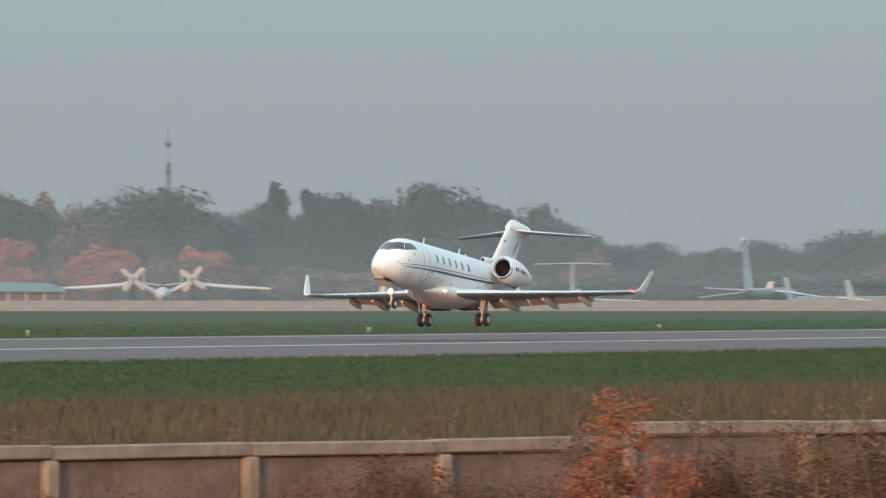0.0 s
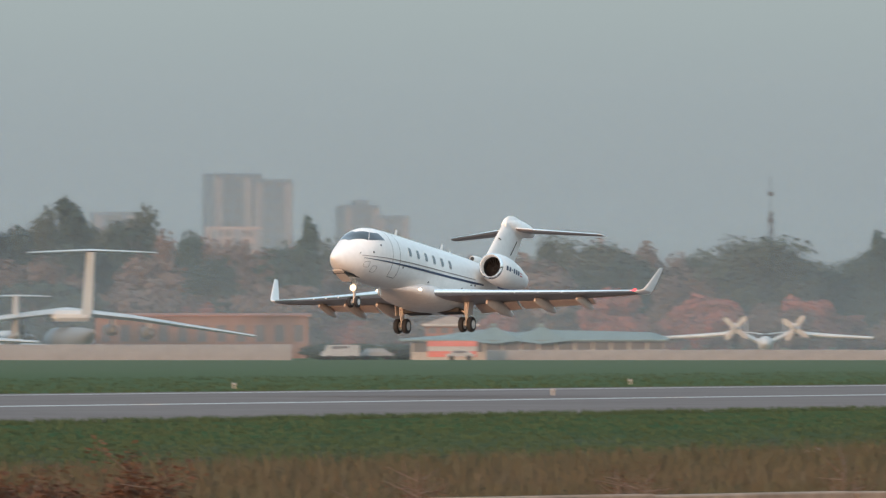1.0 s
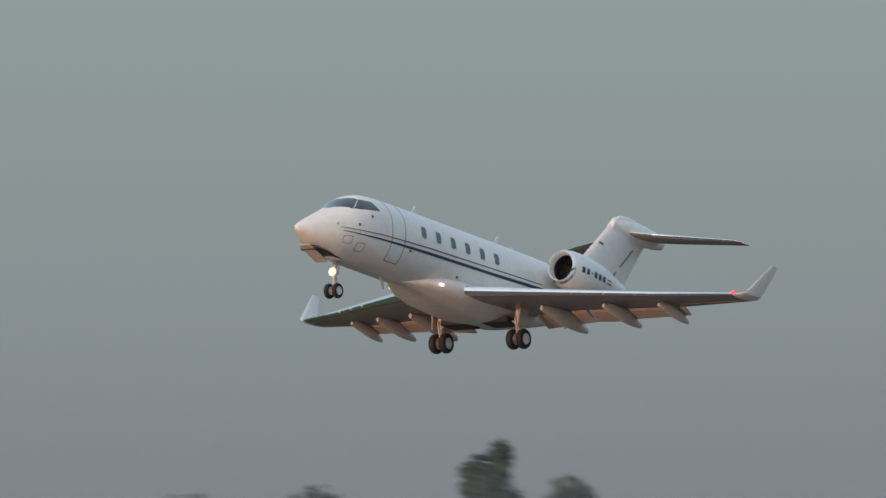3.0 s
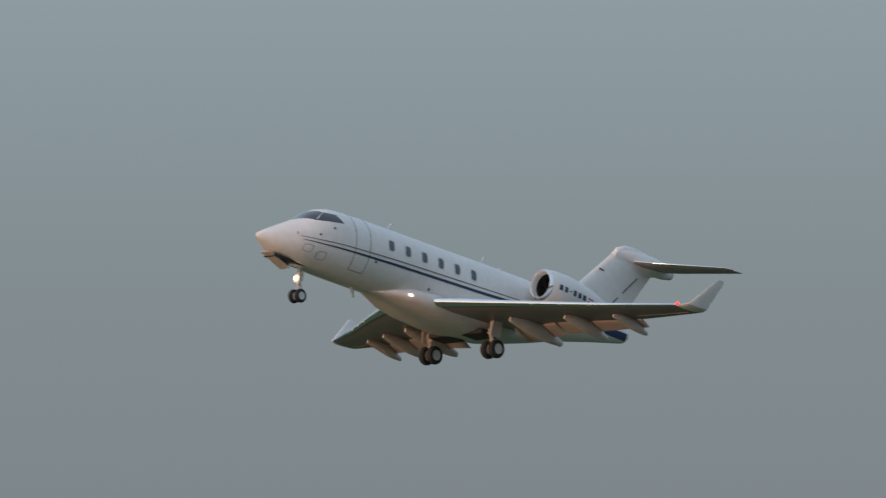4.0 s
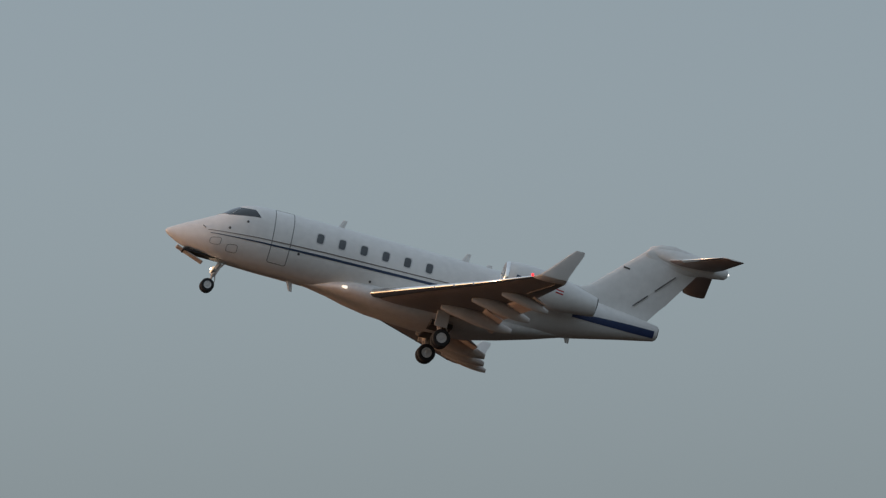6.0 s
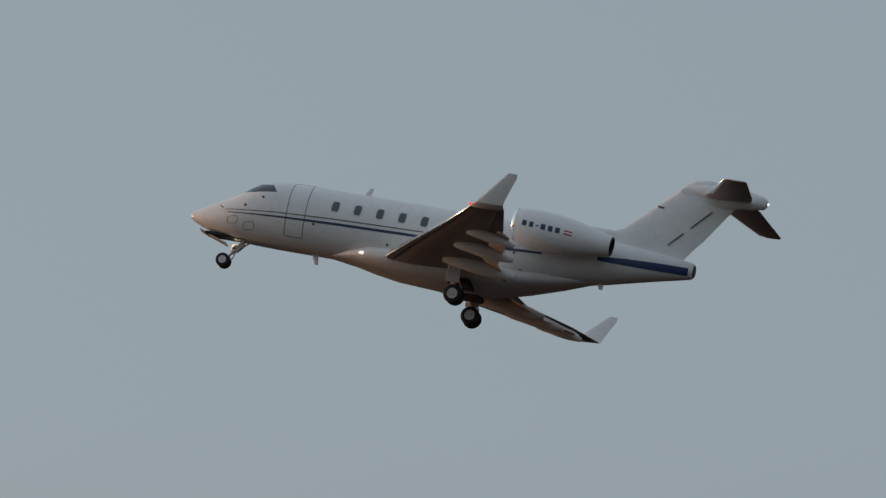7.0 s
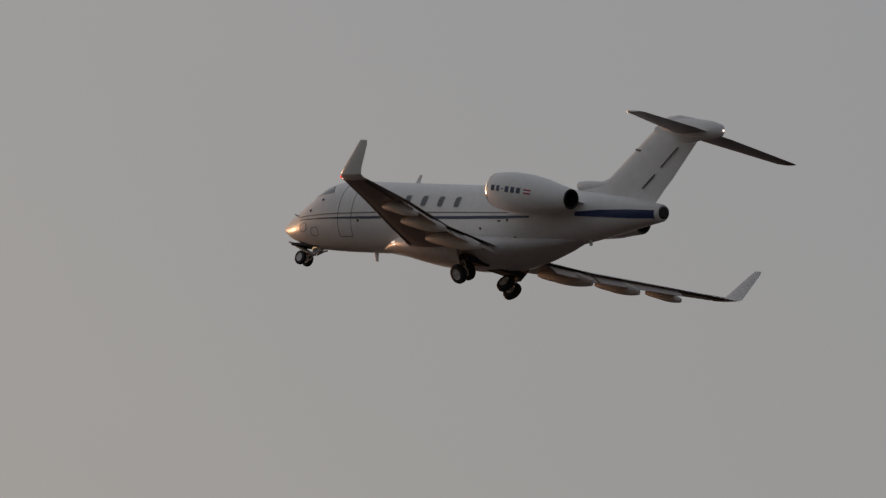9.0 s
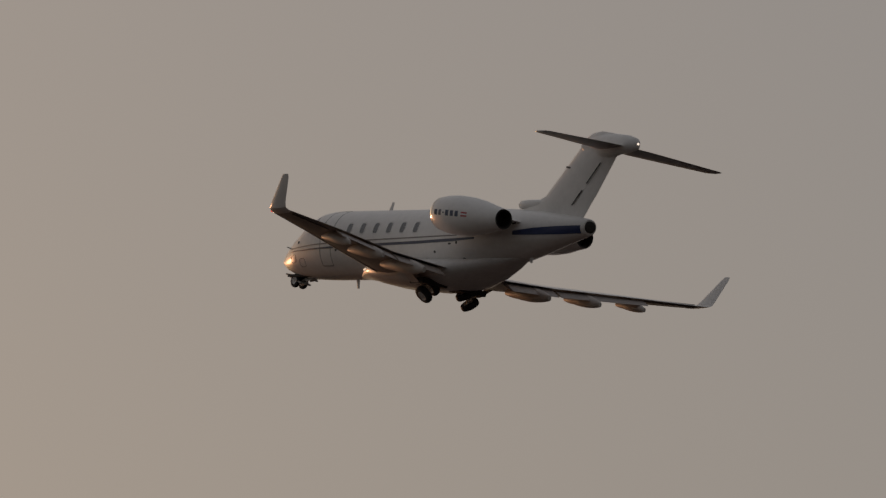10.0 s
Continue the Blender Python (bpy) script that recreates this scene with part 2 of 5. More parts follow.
bm = bmesh.new()
xs = [-4800, -2000, -600, 0, 60, 150, 300, 600, 1200, 2500, 4800]
ys = [-4800, -1000, -100, 0, 10, 18, 22, 24, 26, 28, 30, 32, 34, 60, 138, 213, 400, 800, 1600, 3000, 4800]
g = [[bm.verts.new((x, y, ground_z(y))) for y in ys] for x in xs]
for i in range(len(xs) - 1):
    for j in range(len(ys) - 1):
        bm.faces.new((g[i][j], g[i + 1][j], g[i + 1][j + 1], g[i][j + 1]))
tagged(finish("ground", bm, GROUND), "green and straw-brown airfield grass, weedy before the runway", "ground", kind="structure")
bm = bmesh.new()
box(bm, (200, 175.5, 0.02), (3400, 75, 0.04))
runway = tagged(finish("runway", bm, ASPHALT, smooth=False), "worn grey asphalt runway with white lines", "runway", kind="structure")
bm = bmesh.new()
box(bm, (200, 207.5, 0.046), (3400, 0.9, 0.01))
part("edge_line", bm, LINE, runway, "white runway edge line", smooth=False)
bm = bmesh.new()
for k in range(-30, 40):
    box(bm, (k * 50, 172.5, 0.046), (49.2, 1.25, 0.01))
part("centre_line", bm, LINE, runway, "dashed white centre line", smooth=False)


def polar(az, r, z=0.0):
    return Vector((r * math.cos(radians(az)), r * math.sin(radians(az)), z))


# ---- fence beside the spectators ----
def make_fence():
    # mottled brown panels, also darkened against the coping to paint their shade
    brown = mat("shaded_brown_panel", (0.215, 0.15, 0.12), 0.9, vary=0.25, scale=1.6, bump=0.3, col2=(0.12, 0.0774, 0.0602))
    fence = tagged(empty("concrete_fence"), "weathered concrete panel fence with capped posts", "fence")
    panel = bmesh.new()
    box(panel, (0, 0, 0), (1.96, 0.1, 2.2))
    bevel_all(panel, 0.02)
    p0 = finish("panel", panel, brown, fence, smooth=False)
    cap = bmesh.new()
    box(cap, (0, 0, 0), (2.092, 0.22, 0.105))
    c0 = finish("coping", bevel_all(cap, 0.012), CONCRETE, fence, smooth=False)
    post = bmesh.new()
    box(post, (0, 0, 0), (0.15, 0.14, 2.3))
    s0 = finish("post", bevel_all(post, 0.025), CONCRETE, fence, smooth=False)
    # line swings to the runway's far end, hand-high step; fitted to the camera's view
    base, run, bay = Vector((63.95, 28.47, 0)), Vector((math.cos(radians(-21.5)), math.sin(radians(-21.5)), 0)), 2.1
    away = Vector((-run.y, run.x, 0))
    for i in range(-16, 40):
        q = base + run * (-1.45 + bay * i)
        rise = 0.0 if i < 3 else 0.1
        for src, along, back, z in ((p0, bay / 2, 0, 0.25), (c0, bay / 2, 0, 1.4), (s0, 0, -0.05, 0.2)):
            ob = src if i == -16 else src.copy()
            if i > -16:
                scene.collection.objects.link(ob)
            ob.location = q + run * along + away * (back + random.uniform(-0.01, 0.01)) + Vector((0, 0, z + rise + random.uniform(-0.01, 0.01)))
            ob.rotation_euler = (radians(random.uniform(-0.6, 0.6)), radians(random.uniform(-0.25, 0.25)), radians(-21.5))
    return fence


make_fence()


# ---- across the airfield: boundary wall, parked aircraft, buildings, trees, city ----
# see-through sheet material that imitates distance haze, fading out with height
def build_haze_sheet(dense, top):
    HAZE_SHEET = bpy.data.materials.new("distance_haze_sheet")
    HAZE_SHEET.use_nodes = True
    n, l = HAZE_SHEET.node_tree.nodes, HAZE_SHEET.node_tree.links
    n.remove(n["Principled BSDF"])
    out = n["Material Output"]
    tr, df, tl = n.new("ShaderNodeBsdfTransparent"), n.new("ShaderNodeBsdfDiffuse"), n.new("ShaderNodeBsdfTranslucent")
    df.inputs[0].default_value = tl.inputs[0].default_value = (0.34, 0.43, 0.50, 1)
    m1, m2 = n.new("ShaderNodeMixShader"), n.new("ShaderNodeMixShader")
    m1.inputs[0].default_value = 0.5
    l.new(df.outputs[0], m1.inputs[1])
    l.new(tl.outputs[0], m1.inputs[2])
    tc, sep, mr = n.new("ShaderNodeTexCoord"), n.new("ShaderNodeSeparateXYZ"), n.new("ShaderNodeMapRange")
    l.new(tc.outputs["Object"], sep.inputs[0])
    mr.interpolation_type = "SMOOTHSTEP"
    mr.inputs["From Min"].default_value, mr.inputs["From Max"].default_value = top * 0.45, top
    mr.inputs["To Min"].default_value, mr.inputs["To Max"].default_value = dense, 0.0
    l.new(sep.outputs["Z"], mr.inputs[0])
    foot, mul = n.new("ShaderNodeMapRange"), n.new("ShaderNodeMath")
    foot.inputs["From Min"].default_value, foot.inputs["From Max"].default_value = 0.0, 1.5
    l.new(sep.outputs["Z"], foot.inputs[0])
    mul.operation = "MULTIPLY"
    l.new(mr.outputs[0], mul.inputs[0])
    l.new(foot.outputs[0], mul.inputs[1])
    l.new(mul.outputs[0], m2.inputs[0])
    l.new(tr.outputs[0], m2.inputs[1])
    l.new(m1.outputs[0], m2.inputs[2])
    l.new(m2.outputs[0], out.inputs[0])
    return HAZE_SHEET


# upright sheets added between the rows to lighten what lies behind like haze
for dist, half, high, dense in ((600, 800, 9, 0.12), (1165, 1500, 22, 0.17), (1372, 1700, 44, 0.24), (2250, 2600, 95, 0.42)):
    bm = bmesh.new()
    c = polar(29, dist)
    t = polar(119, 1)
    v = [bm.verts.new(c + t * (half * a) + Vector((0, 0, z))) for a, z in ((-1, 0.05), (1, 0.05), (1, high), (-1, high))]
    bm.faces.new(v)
    tagged(finish("mist", bm, build_haze_sheet(dense, high - 2.0), smooth=False), "thin see-through sheet standing in for haze over the far field", "mist", kind="stuff")


def facing(az, r, z=0.0, turn=0.0):
    """A pose on the ground at that bearing and range, its -y side towards the spectators."""
    p = polar(az, r, z)
    return pose(p.x, p.y, p.z, 0, 0, az - 90 + turn)


ALU = mat("parked_aircraft_pale_grey", (0.496, 0.503, 0.496), 0.45, vary=0.06, scale=0.4)
ALUDARK = mat("parked_aircraft_grey", (0.21, 0.223, 0.229), 0.5, vary=0.1, scale=0.4)
ALUMID = mat("parked_aircraft_mid_grey", (0.292, 0.305, 0.312), 0.5, vary=0.1, scale=0.3)
GREENROOF = mat("sea_green_roof_sheet", (0.15, 0.195, 0.185), 0.6, vary=0.1, scale=0.3)
BRICK = mat("red_brick_wall", (0.21, 0.13, 0.105), 0.9, vary=0.12, scale=0.6)
ORANGE = mat("terracotta_wall", (0.242, 0.114, 0.0827), 0.85, vary=0.08, scale=0.4)
PLASTER = mat("cream_plaster", (0.395, 0.369, 0.337), 0.85, vary=0.06, scale=0.4)
REDBAND = mat("red_painted_band", (0.52, 0.13, 0.10), 0.6, vary=0.06, scale=0.6)
TANROOF = mat("tan_roof_tiles", (0.30, 0.22, 0.165), 0.85, vary=0.1, scale=0.5)
# lighter copy of the panel colour, painting sunlit strips onto the blocks
LITPANEL = mat("lit_loggia_panel", (0.215, 0.205, 0.225), 0.85, vary=0.06, scale=0.06)
PANEL = mat("city_panel_concrete", (0.115, 0.155, 0.205), 0.85, vary=0.06, scale=0.06, per_object=0.08)
PINK = mat("pink_panel_blocks", (0.40, 0.275, 0.245), 0.85, vary=0.06, scale=0.06, per_object=0.06)
CITYGLASS = mat("distant_window", (0.12, 0.115, 0.125), 0.25, vary=0.1)
MASTPAINT = mat("mast_steel", (0.035, 0.04, 0.05), 0.6, vary=0.1)


def make_wall():
    wall = tagged(empty("boundary_wall"), "long pale concrete wall across the far grass", "wall", kind="structure")
    c, t = polar(29, 1196), polar(119, 1)
    bm = bmesh.new()
    box(bm, (0, 0, 0), (11.985, 0.3, 2.1))
    tall = finish("panel", bevel_all(bm, 0.04), FARWALL, wall, smooth=False)
    bm = bmesh.new()
    box(bm, (0, 0, 0), (5.985, 0.3, 1.4))
    low = finish("panel", bevel_all(bm, 0.04), FARWALL, wall, smooth=False)
    for src, high, wide, first, last in ((tall, 2.1, 12, -41, 312), (low, 1.4, 6, -264, -65)):
        for i in range((last - first) // wide):
            ob = src if i == 0 else src.copy()
            if i:
                scene.collection.objects.link(ob)
            ob.matrix_basis = pose(*(c + t * (first + wide * (i + 0.5)) + Vector((0, 0, high / 2 - 0.08 + random.uniform(-0.04, 0.04)))), 0, 0, 29 + 90)
    return wall


make_wall()


def ring_fuselage(bm, length, r, z, nose=0.14, tail=0.35, upsweep=0.6):
    """A parked aircraft's body along y, its nose at -y."""
    rings = []
    for k in (0.0, 0.02, 0.06, nose, 0.3, 0.5, 1 - tail, 1 - tail * 0.5, 0.96, 1.0):
        q = 1.0
        if k < nose:
            q = max(0.05, (1 - (1 - k / nose) ** 2) ** 0.5)
        lift = 0
        if k > 1 - tail:
            u = (k - 1 + tail) / tail
            q = 1 - 0.86 * u ** 1.4
            lift = r * upsweep * u ** 1.4
        rings.append([(r * q * math.cos(6.28319 * i / 18), length * (k - 0.45), z + lift + r * q * math.sin(6.28319 * i / 18)) for i in range(18)])
    return loft(rings, bm=bm)


def slab_wing(bm, half, y_root, sweep, c0, c1, z0, z1, th=0.1):
    """Both halves of a wing or tailplane, spanning x."""
    for side in (-1, 1):
        rings = []
        for k in (0, 0.35, 1):
            c = c0 + (c1 - c0) * k
            rings.append([(side * half * k, y_root + sweep * k + c * u, z0 + (z1 - z0) * k ** 1.25 + c * v) for u, v in aerofoil(n=7, thick=th)])
        loft(rings, bm=bm)
    return bm


def upright_fin(bm, y0, c0, c1, sweep, z0, z1, th=0.09):
    rings = []
    for k in (0, 1):
        c = c0 + (c1 - c0) * k
        rings.append([(c * v, y0 + sweep * k + c * u, z0 + (z1 - z0) * k) for u, v in aerofoil(n=7, thick=th, camber=0)])
    return loft(rings, bm=bm)


def legs(thing, r, z, spots):
    for x, y in spots:
        bm = bmesh.new()
        tube(bm, (x, y, z), (x, y, 0.6), 0.16, n=8)
        lathe(bm, (x - 0.3, y, 0.55), (1, 0, 0), [(0, 0.35), (0.05, 0.53), (0.55, 0.53), (0.6, 0.35)], 14)
        part("landing_leg", bm, RUBBER, thing)


def turboprop(m):
    a = tagged(empty("turboprop_transport", m), "pale grey gull-winged twin turboprop parked on the apron", "airplane")
    part("fuselage", ring_fuselage(bmesh.new(), 23, 1.05, 1.75), ALU, a)
    for side in (-1, 1):
        rings = [[(side * x, -1.6 + sw + c * u, z + c * v) for u, v in aerofoil(n=7, thick=0.22)] for x, z, c, sw in ((0.4, 1.7, 3.4, 0), (3.9, 3.5, 3.2, 0), (5.4, 3.0, 3.0, 0.1), (9.0, 2.75, 2.6, 0.4), (14.6, 2.5, 1.6, 0.8))]
        part("gull_wing", loft(rings), ALU, a)
        bm = upright_fin(bmesh.new(), 8.6, 2.4, 1.5, 0.9, 2.9, 5.2)
        bmesh.ops.translate(bm, vec=(side * 2.6, 0, 0), verts=bm.verts)
        part("fin", bm, ALU, a)
    part("tailplane", slab_wing(bmesh.new(), 2.6, 8.8, 0.2, 2.0, 1.8, 3.0, 3.3), ALU, a)
    for x in (-4.0, 4.0):
        bm = bmesh.new()
        lathe(bm, (x, -3.6, 3.85), (0, 1, 0), [(0, 0.3), (0.3, 0.55), (1.2, 0.68), (3.5, 0.6), (5.2, 0.2)], 16)
        nac = part("engine_nacelle", bm, ALU, a)
        for i in range(4):
            bm = bmesh.new()
            k = 0.85 + i * math.pi / 2 + (0.1 if x > 0 else 0)
            rings = [[Vector((x, -3.75, 3.85)) + Vector((math.cos(k), 0, math.sin(k))) * s + Vector((-math.sin(k), 0, math.cos(k))) * (w * e) + Vector((0, d, 0)) for e, d in ((-1, 0), (0, 0.06), (1, 0.02), (0, -0.05))]
                     for s, w in ((0.15, 0.16), (0.7, 0.34), (1.5, 0.36), (2.05, 0.24))]
            part("propeller_blade", loft(rings, bm=bm), PLASTER, nac)
        bm = bmesh.new()
        lathe(bm, (x, -4.2, 3.85), (0, 1, 0), [(0, 0.03), (0.2, 0.2), (0.6, 0.3)], 12)
        part("spinner", bm, ALUDARK, nac)
    legs(a, 1, 3.4, ((-4, 0), (4, 0), (0, -7)))
    return a


def big_lifter(m):
    a = tagged(empty("heavy_jet_transport", m), "pale grey four-engine heavy transport with high drooping wings and T-tail", "airplane")
    # body in darker grey: shade beneath the wing put into its colour
    part("fuselage", ring_fuselage(bmesh.new(), 46, 1.85, 2.5, tail=0.42, upsweep=0.7), ALUDARK, a)
    part("wing", slab_wing(bmesh.new(), 25.2, -7.5, 9.5, 9.0, 2.8, 6.5, 3.1, 0.12), ALU, a)
    part("wing_box", bevel_all(box(bmesh.new(), (0, -3.0, 5.9), (5.4, 11, 1.5)), 0.5), ALU, a)
    part("fin", upright_fin(bmesh.new(), 16.2, 7.0, 5.2, 4.5, 6.0, 14.5, 0.2), ALU, a)
    part("tailplane", slab_wing(bmesh.new(), 8.8, 19.8, 3.6, 4.2, 1.8, 14.7, 14.4, 0.1), ALU, a)
    for x, y, z in ((-6.4, -5.2, 4.0), (6.4, -5.2, 4.0), (-11.2, -2.9, 3.6), (11.2, -2.9, 3.6)):
        bm = bmesh.new()
        lathe(bm, (x, y - 2, z), (0, 1, 0), [(0, 0.72), (0.2, 0.86), (2.5, 0.85), (4.6, 0.55), (5.2, 0.3)], 18)
        e = part("engine", bm, ALUDARK, a)
        part("pylon", box(bmesh.new(), (x, y + 0.6, z + 1.15), (0.3, 3.4, 1.2)), ALU, e)
    legs(a, 1, 1.6, ((-2.2, 0), (2.2, 0), (-2.2, 3), (2.2, 3), (0, -15)))
    return a


def rear_airliner(m):
    a = tagged(empty("wide_airliner", m), "pale airliner parked with its tail to the runway", "airplane")
    part("fuselage", ring_fuselage(bmesh.new(), 52, 2.75, 4.9, tail=0.34, upsweep=0.5), ALU, a)
    part("wing", slab_wing(bmesh.new(), 26, -6, 11, 9.5, 2.4, 3.2, 4.1, 0.11), ALU, a)
    part("fin", upright_fin(bmesh.new(), 19.5, 7.5, 4.2, 5.5, 6.6, 15.6, 0.24), ALU, a)
    part("tailplane", slab_wing(bmesh.new(), 11.2, 21.5, 4.5, 4.6, 1.6, 6.0, 6.9, 0.1), ALU, a)
    for x in (-7.5, 7.5):
        bm = bmesh.new()
        lathe(bm, (x, -4.5, 2.4), (0, 1, 0), [(0, 0.9), (0.3, 1.15), (3, 1.1), (5, 0.6)], 18)
        part("engine", bm, ALUDARK, a)
    legs(a, 1, 3.0, ((-4, 2), (4, 2), (0, -17)))
    return a


def t_tail(m, high, span, label, paint=None):
    a = tagged(empty("t_tail_jet", m), label, "airplane")
    k = high / 9.0
    paint = paint or ALU
    part("fuselage", ring_fuselage(bmesh.new(), 34 * k, 1.45 * k, 2.6 * k, tail=0.4), paint, a)
    part("wing", slab_wing(bmesh.new(), 14.0 * k, -2 * k, 7 * k, 5.5 * k, 1.6 * k, 1.9 * k, 1.7 * k), paint, a)
    part("fin", upright_fin(bmesh.new(), 12.0 * k, 4.6 * k, 3.4 * k, 3.2 * k, 3.4 * k, high, 0.26), paint, a)
    part("tailplane", slab_wing(bmesh.new(), span / 2, 15.0 * k, 2.4 * k, 2.6 * k, 1.1 * k, high, high - 0.1), paint, a)
    for x in (-2.4 * k, 2.4 * k):
        bm = bmesh.new()
        lathe(bm, (x, 7 * k, 2.9 * k), (0, 1, 0), [(0, 0.55 * k), (0.2, 0.7 * k), (3 * k, 0.65 * k), (4.6 * k, 0.4 * k)], 16)
        part("engine", bm, ALUDARK, a)
    legs(a, 1, 1.6 * k, ((-2.5, 1), (2.5, 1), (0, -11 * k)))
    return a


def low_swept_jet(m, paint=None):
    a = tagged(empty("swept_bomber", m), "grey swept-wing jet with a tall single fin, parked", "airplane")
    part("fuselage", ring_fuselage(bmesh.new(), 38, 0.85, 2.2, tail=0.25, upsweep=0.2), paint or ALUDARK, a)
    part("wing", slab_wing(bmesh.new(), 9, -4, 9, 5, 1.2, 2.6, 1.7, 0.07), ALU, a)
    part("fin", upright_fin(bmesh.new(), 12.0, 5.0, 2.2, 4.2, 2.6, 9.6, 0.14), ALU, a)
    part("fin_tip", bevel_all(box(bmesh.new(), (0, 17.2, 9.6), (0.5, 2.6, 0.35)), 0.12), ALU, a)
    part("tailplane", slab_wing(bmesh.new(), 5.6, 14, 3, 3.2, 1.2, 2.7, 3.0, 0.07), ALU, a)
    legs(a, 1, 2.0, ((-2.6, 2), (2.6, 2), (0, -13)))
    return a


turboprop(facing(24.122, 1262, 0.35))
t_tail(facing(21.579, 1300, 0, 178), 6.4, 10.6, "pale T-tailed jet parked on the apron")
low_swept_jet(facing(20.379, 1290, 0, 168))
# scaled-down copies stand in for the smaller parked jets
low_swept_jet(facing(19.909, 1330, 0, -75) @ Matrix.Scale(0.62, 4))
low_swept_jet(facing(20.111, 1300, 0, 150) @ Matrix.Scale(0.45, 4))
low_swept_jet(facing(20.639, 1310, 0, -120) @ Matrix.Scale(0.4, 4))
low_swept_jet(facing(19.701, 1300, 0, 140) @ Matrix.Scale(0.42, 4))
low_swept_jet(facing(22.954, 1290, 0, -140) @ Matrix.Scale(0.4, 4))
low_swept_jet(facing(21.68, 1240, 0, 90) @ Matrix.Scale(0.34, 4), ALU)
low_swept_jet(facing(28.95, 1232, 0, 96) @ Matrix.Scale(0.36, 4), ALU)
low_swept_jet(facing(30.72, 1236, 0, 84) @ Matrix.Scale(0.36, 4), ALU)
low_swept_jet(facing(24.95, 1250, 0, 100) @ Matrix.Scale(0.32, 4), ALU)
big_lifter(facing(28.4, 1285, 0, 187))
t_tail(facing(30.311, 1270, 0, 176), 8.9, 13.1, "pale T-tailed airliner, tail to the runway")
t_tail(facing(28.78, 1300, 0, 184), 8.7, 9.4, "pale T-tailed jet beside the heavy transport")
rear_airliner(facing(31.016, 1290, 0, 180))
t_tail(facing(32.296, 1262, 0, 178), 7.6, 10.8, "pale T-tailed jet, tail to the runway")
t_tail(facing(33.287, 1300, 0, 183), 11.8, 13.5, "tall grey T-tailed airliner before the trees", ALUDARK)
t_tail(facing(36.315, 1300, 0, 180), 11.9, 18.5, "dark grey T-tailed airliner before the trees", STEEL)
for az in (32.041, 31.909):
    t_tail(facing(az, 1330, 0, 172), 8.6, 1.6, "pale jet with a narrow fin, parked tail-on")
t_tail(facing(29.25, 1268, 0, 170), 6.5, 8.4, "pale T-tailed jet, tail to the runway")
turboprop(facing(29.216, 1268, -0.2, 160))


def guard_tower(m):
    a = tagged(empty("guard_tower", m), "small square tower room under a cream hipped roof", "building")
    part("wall", box(bmesh.new(), (0, 0, 2.2), (6.6, 5, 4.4)), ORANGE, a, smooth=False)
    for x in (-2.4, -0.8, 0.8, 2.4):
        part("window", box(bmesh.new(), (x, -2.5, 3.85), (1.1, 0.12, 0.75)), CITYGLASS, a, smooth=False)
    part("eave", bevel_all(box(bmesh.new(), (0, 0, 4.55), (7.6, 6, 0.34)), 0.05), PLASTER, a, "cream painted eave", smooth=False)
    rings = [[(-3.7, -2.9, 4.72), (3.7, -2.9, 4.72), (3.7, 2.9, 4.72), (-3.7, 2.9, 4.72)], [(-0.5, -0.3, 5.75), (0.5, -0.3, 5.75), (0.5, 0.3, 5.75), (-0.5, 0.3, 5.75)]]
    part("roof", loft(rings), TANROOF, a, "tan hipped roof", smooth=False)
    return a


def striped_hoarding(m):
    a = tagged(empty("striped_hoarding", m), "red, white and red banded hoarding beside the apron", "hoarding")
    for z, h, mt in ((0.78, 0.75, REDBAND), (1.46, 0.6, PLASTER), (2.12, 0.7, REDBAND)):
        part("band", bevel_all(box(bmesh.new(), (0, 0, z), (6.3, 0.5, h)), 0.03), mt, a, smooth=False)
    for x in (-2.8, 0, 2.8):
        part("post", box(bmesh.new(), (x, 0.4, 1.15), (0.16, 0.16, 2.5)), STEEL, a, smooth=False)
    return a


def green_pavilion(m):
    a = tagged(empty("low_pavilion", m), "long low building under faceted sea-green sheet roofs", "building")
    part("wall", box(bmesh.new(), (0.6, 1, 1.25), (33, 7, 2.5)), PLASTER, a, smooth=False)
    # panes placed to make the dark band below the eaves
    for i in range(14):
        part("window", box(bmesh.new(), (-14.6 + 2.35 * i, -2.55, 1.7), (2.0, 0.12, 1.3)), CITYGLASS, a, smooth=False)
    ridge = ((-17.4, 2.75), (-12.0, 3.2), (-7.5, 3.9), (-5.2, 4.0), (-2.2, 3.55), (1.0, 4.0), (4.0, 3.85), (10.0, 3.75), (15.5, 3.6), (17.6, 2.9))
    rings = [[(x, -4.2, 2.45), (x, -4.2, 2.62), (x, 1.0, z), (x, 6.0, 2.62), (x, 6.0, 2.45)] for x, z in ridge]
    part("roof", loft(rings), GREENROOF, a, smooth=False)
    for x in (-5.2, 1.0):
        rings = [[(x + 3.6 * i, -4.9, 2.1 if i == 0 else 2.5) for i in (-1, 0, 1)] + [(x, 1.2, 2.5)],
                 [(x + 0.3 * i, -0.6, 4.35) for i in (-1, 0, 1)] + [(x, -0.2, 4.35)]]
        hip = part("roof_gable", loft(rings), GREENROOF, a, smooth=False)
        part("finial", bevel_all(box(bmesh.new(), (x, -0.5, 4.5), (0.9, 0.9, 0.5)), 0.1), GREENROOF, hip, smooth=False)
    return a


def parked_car(m, paint, label, h=1.5, ln=4.4, name="car"):
    a = tagged(empty(name, m), label, "car")
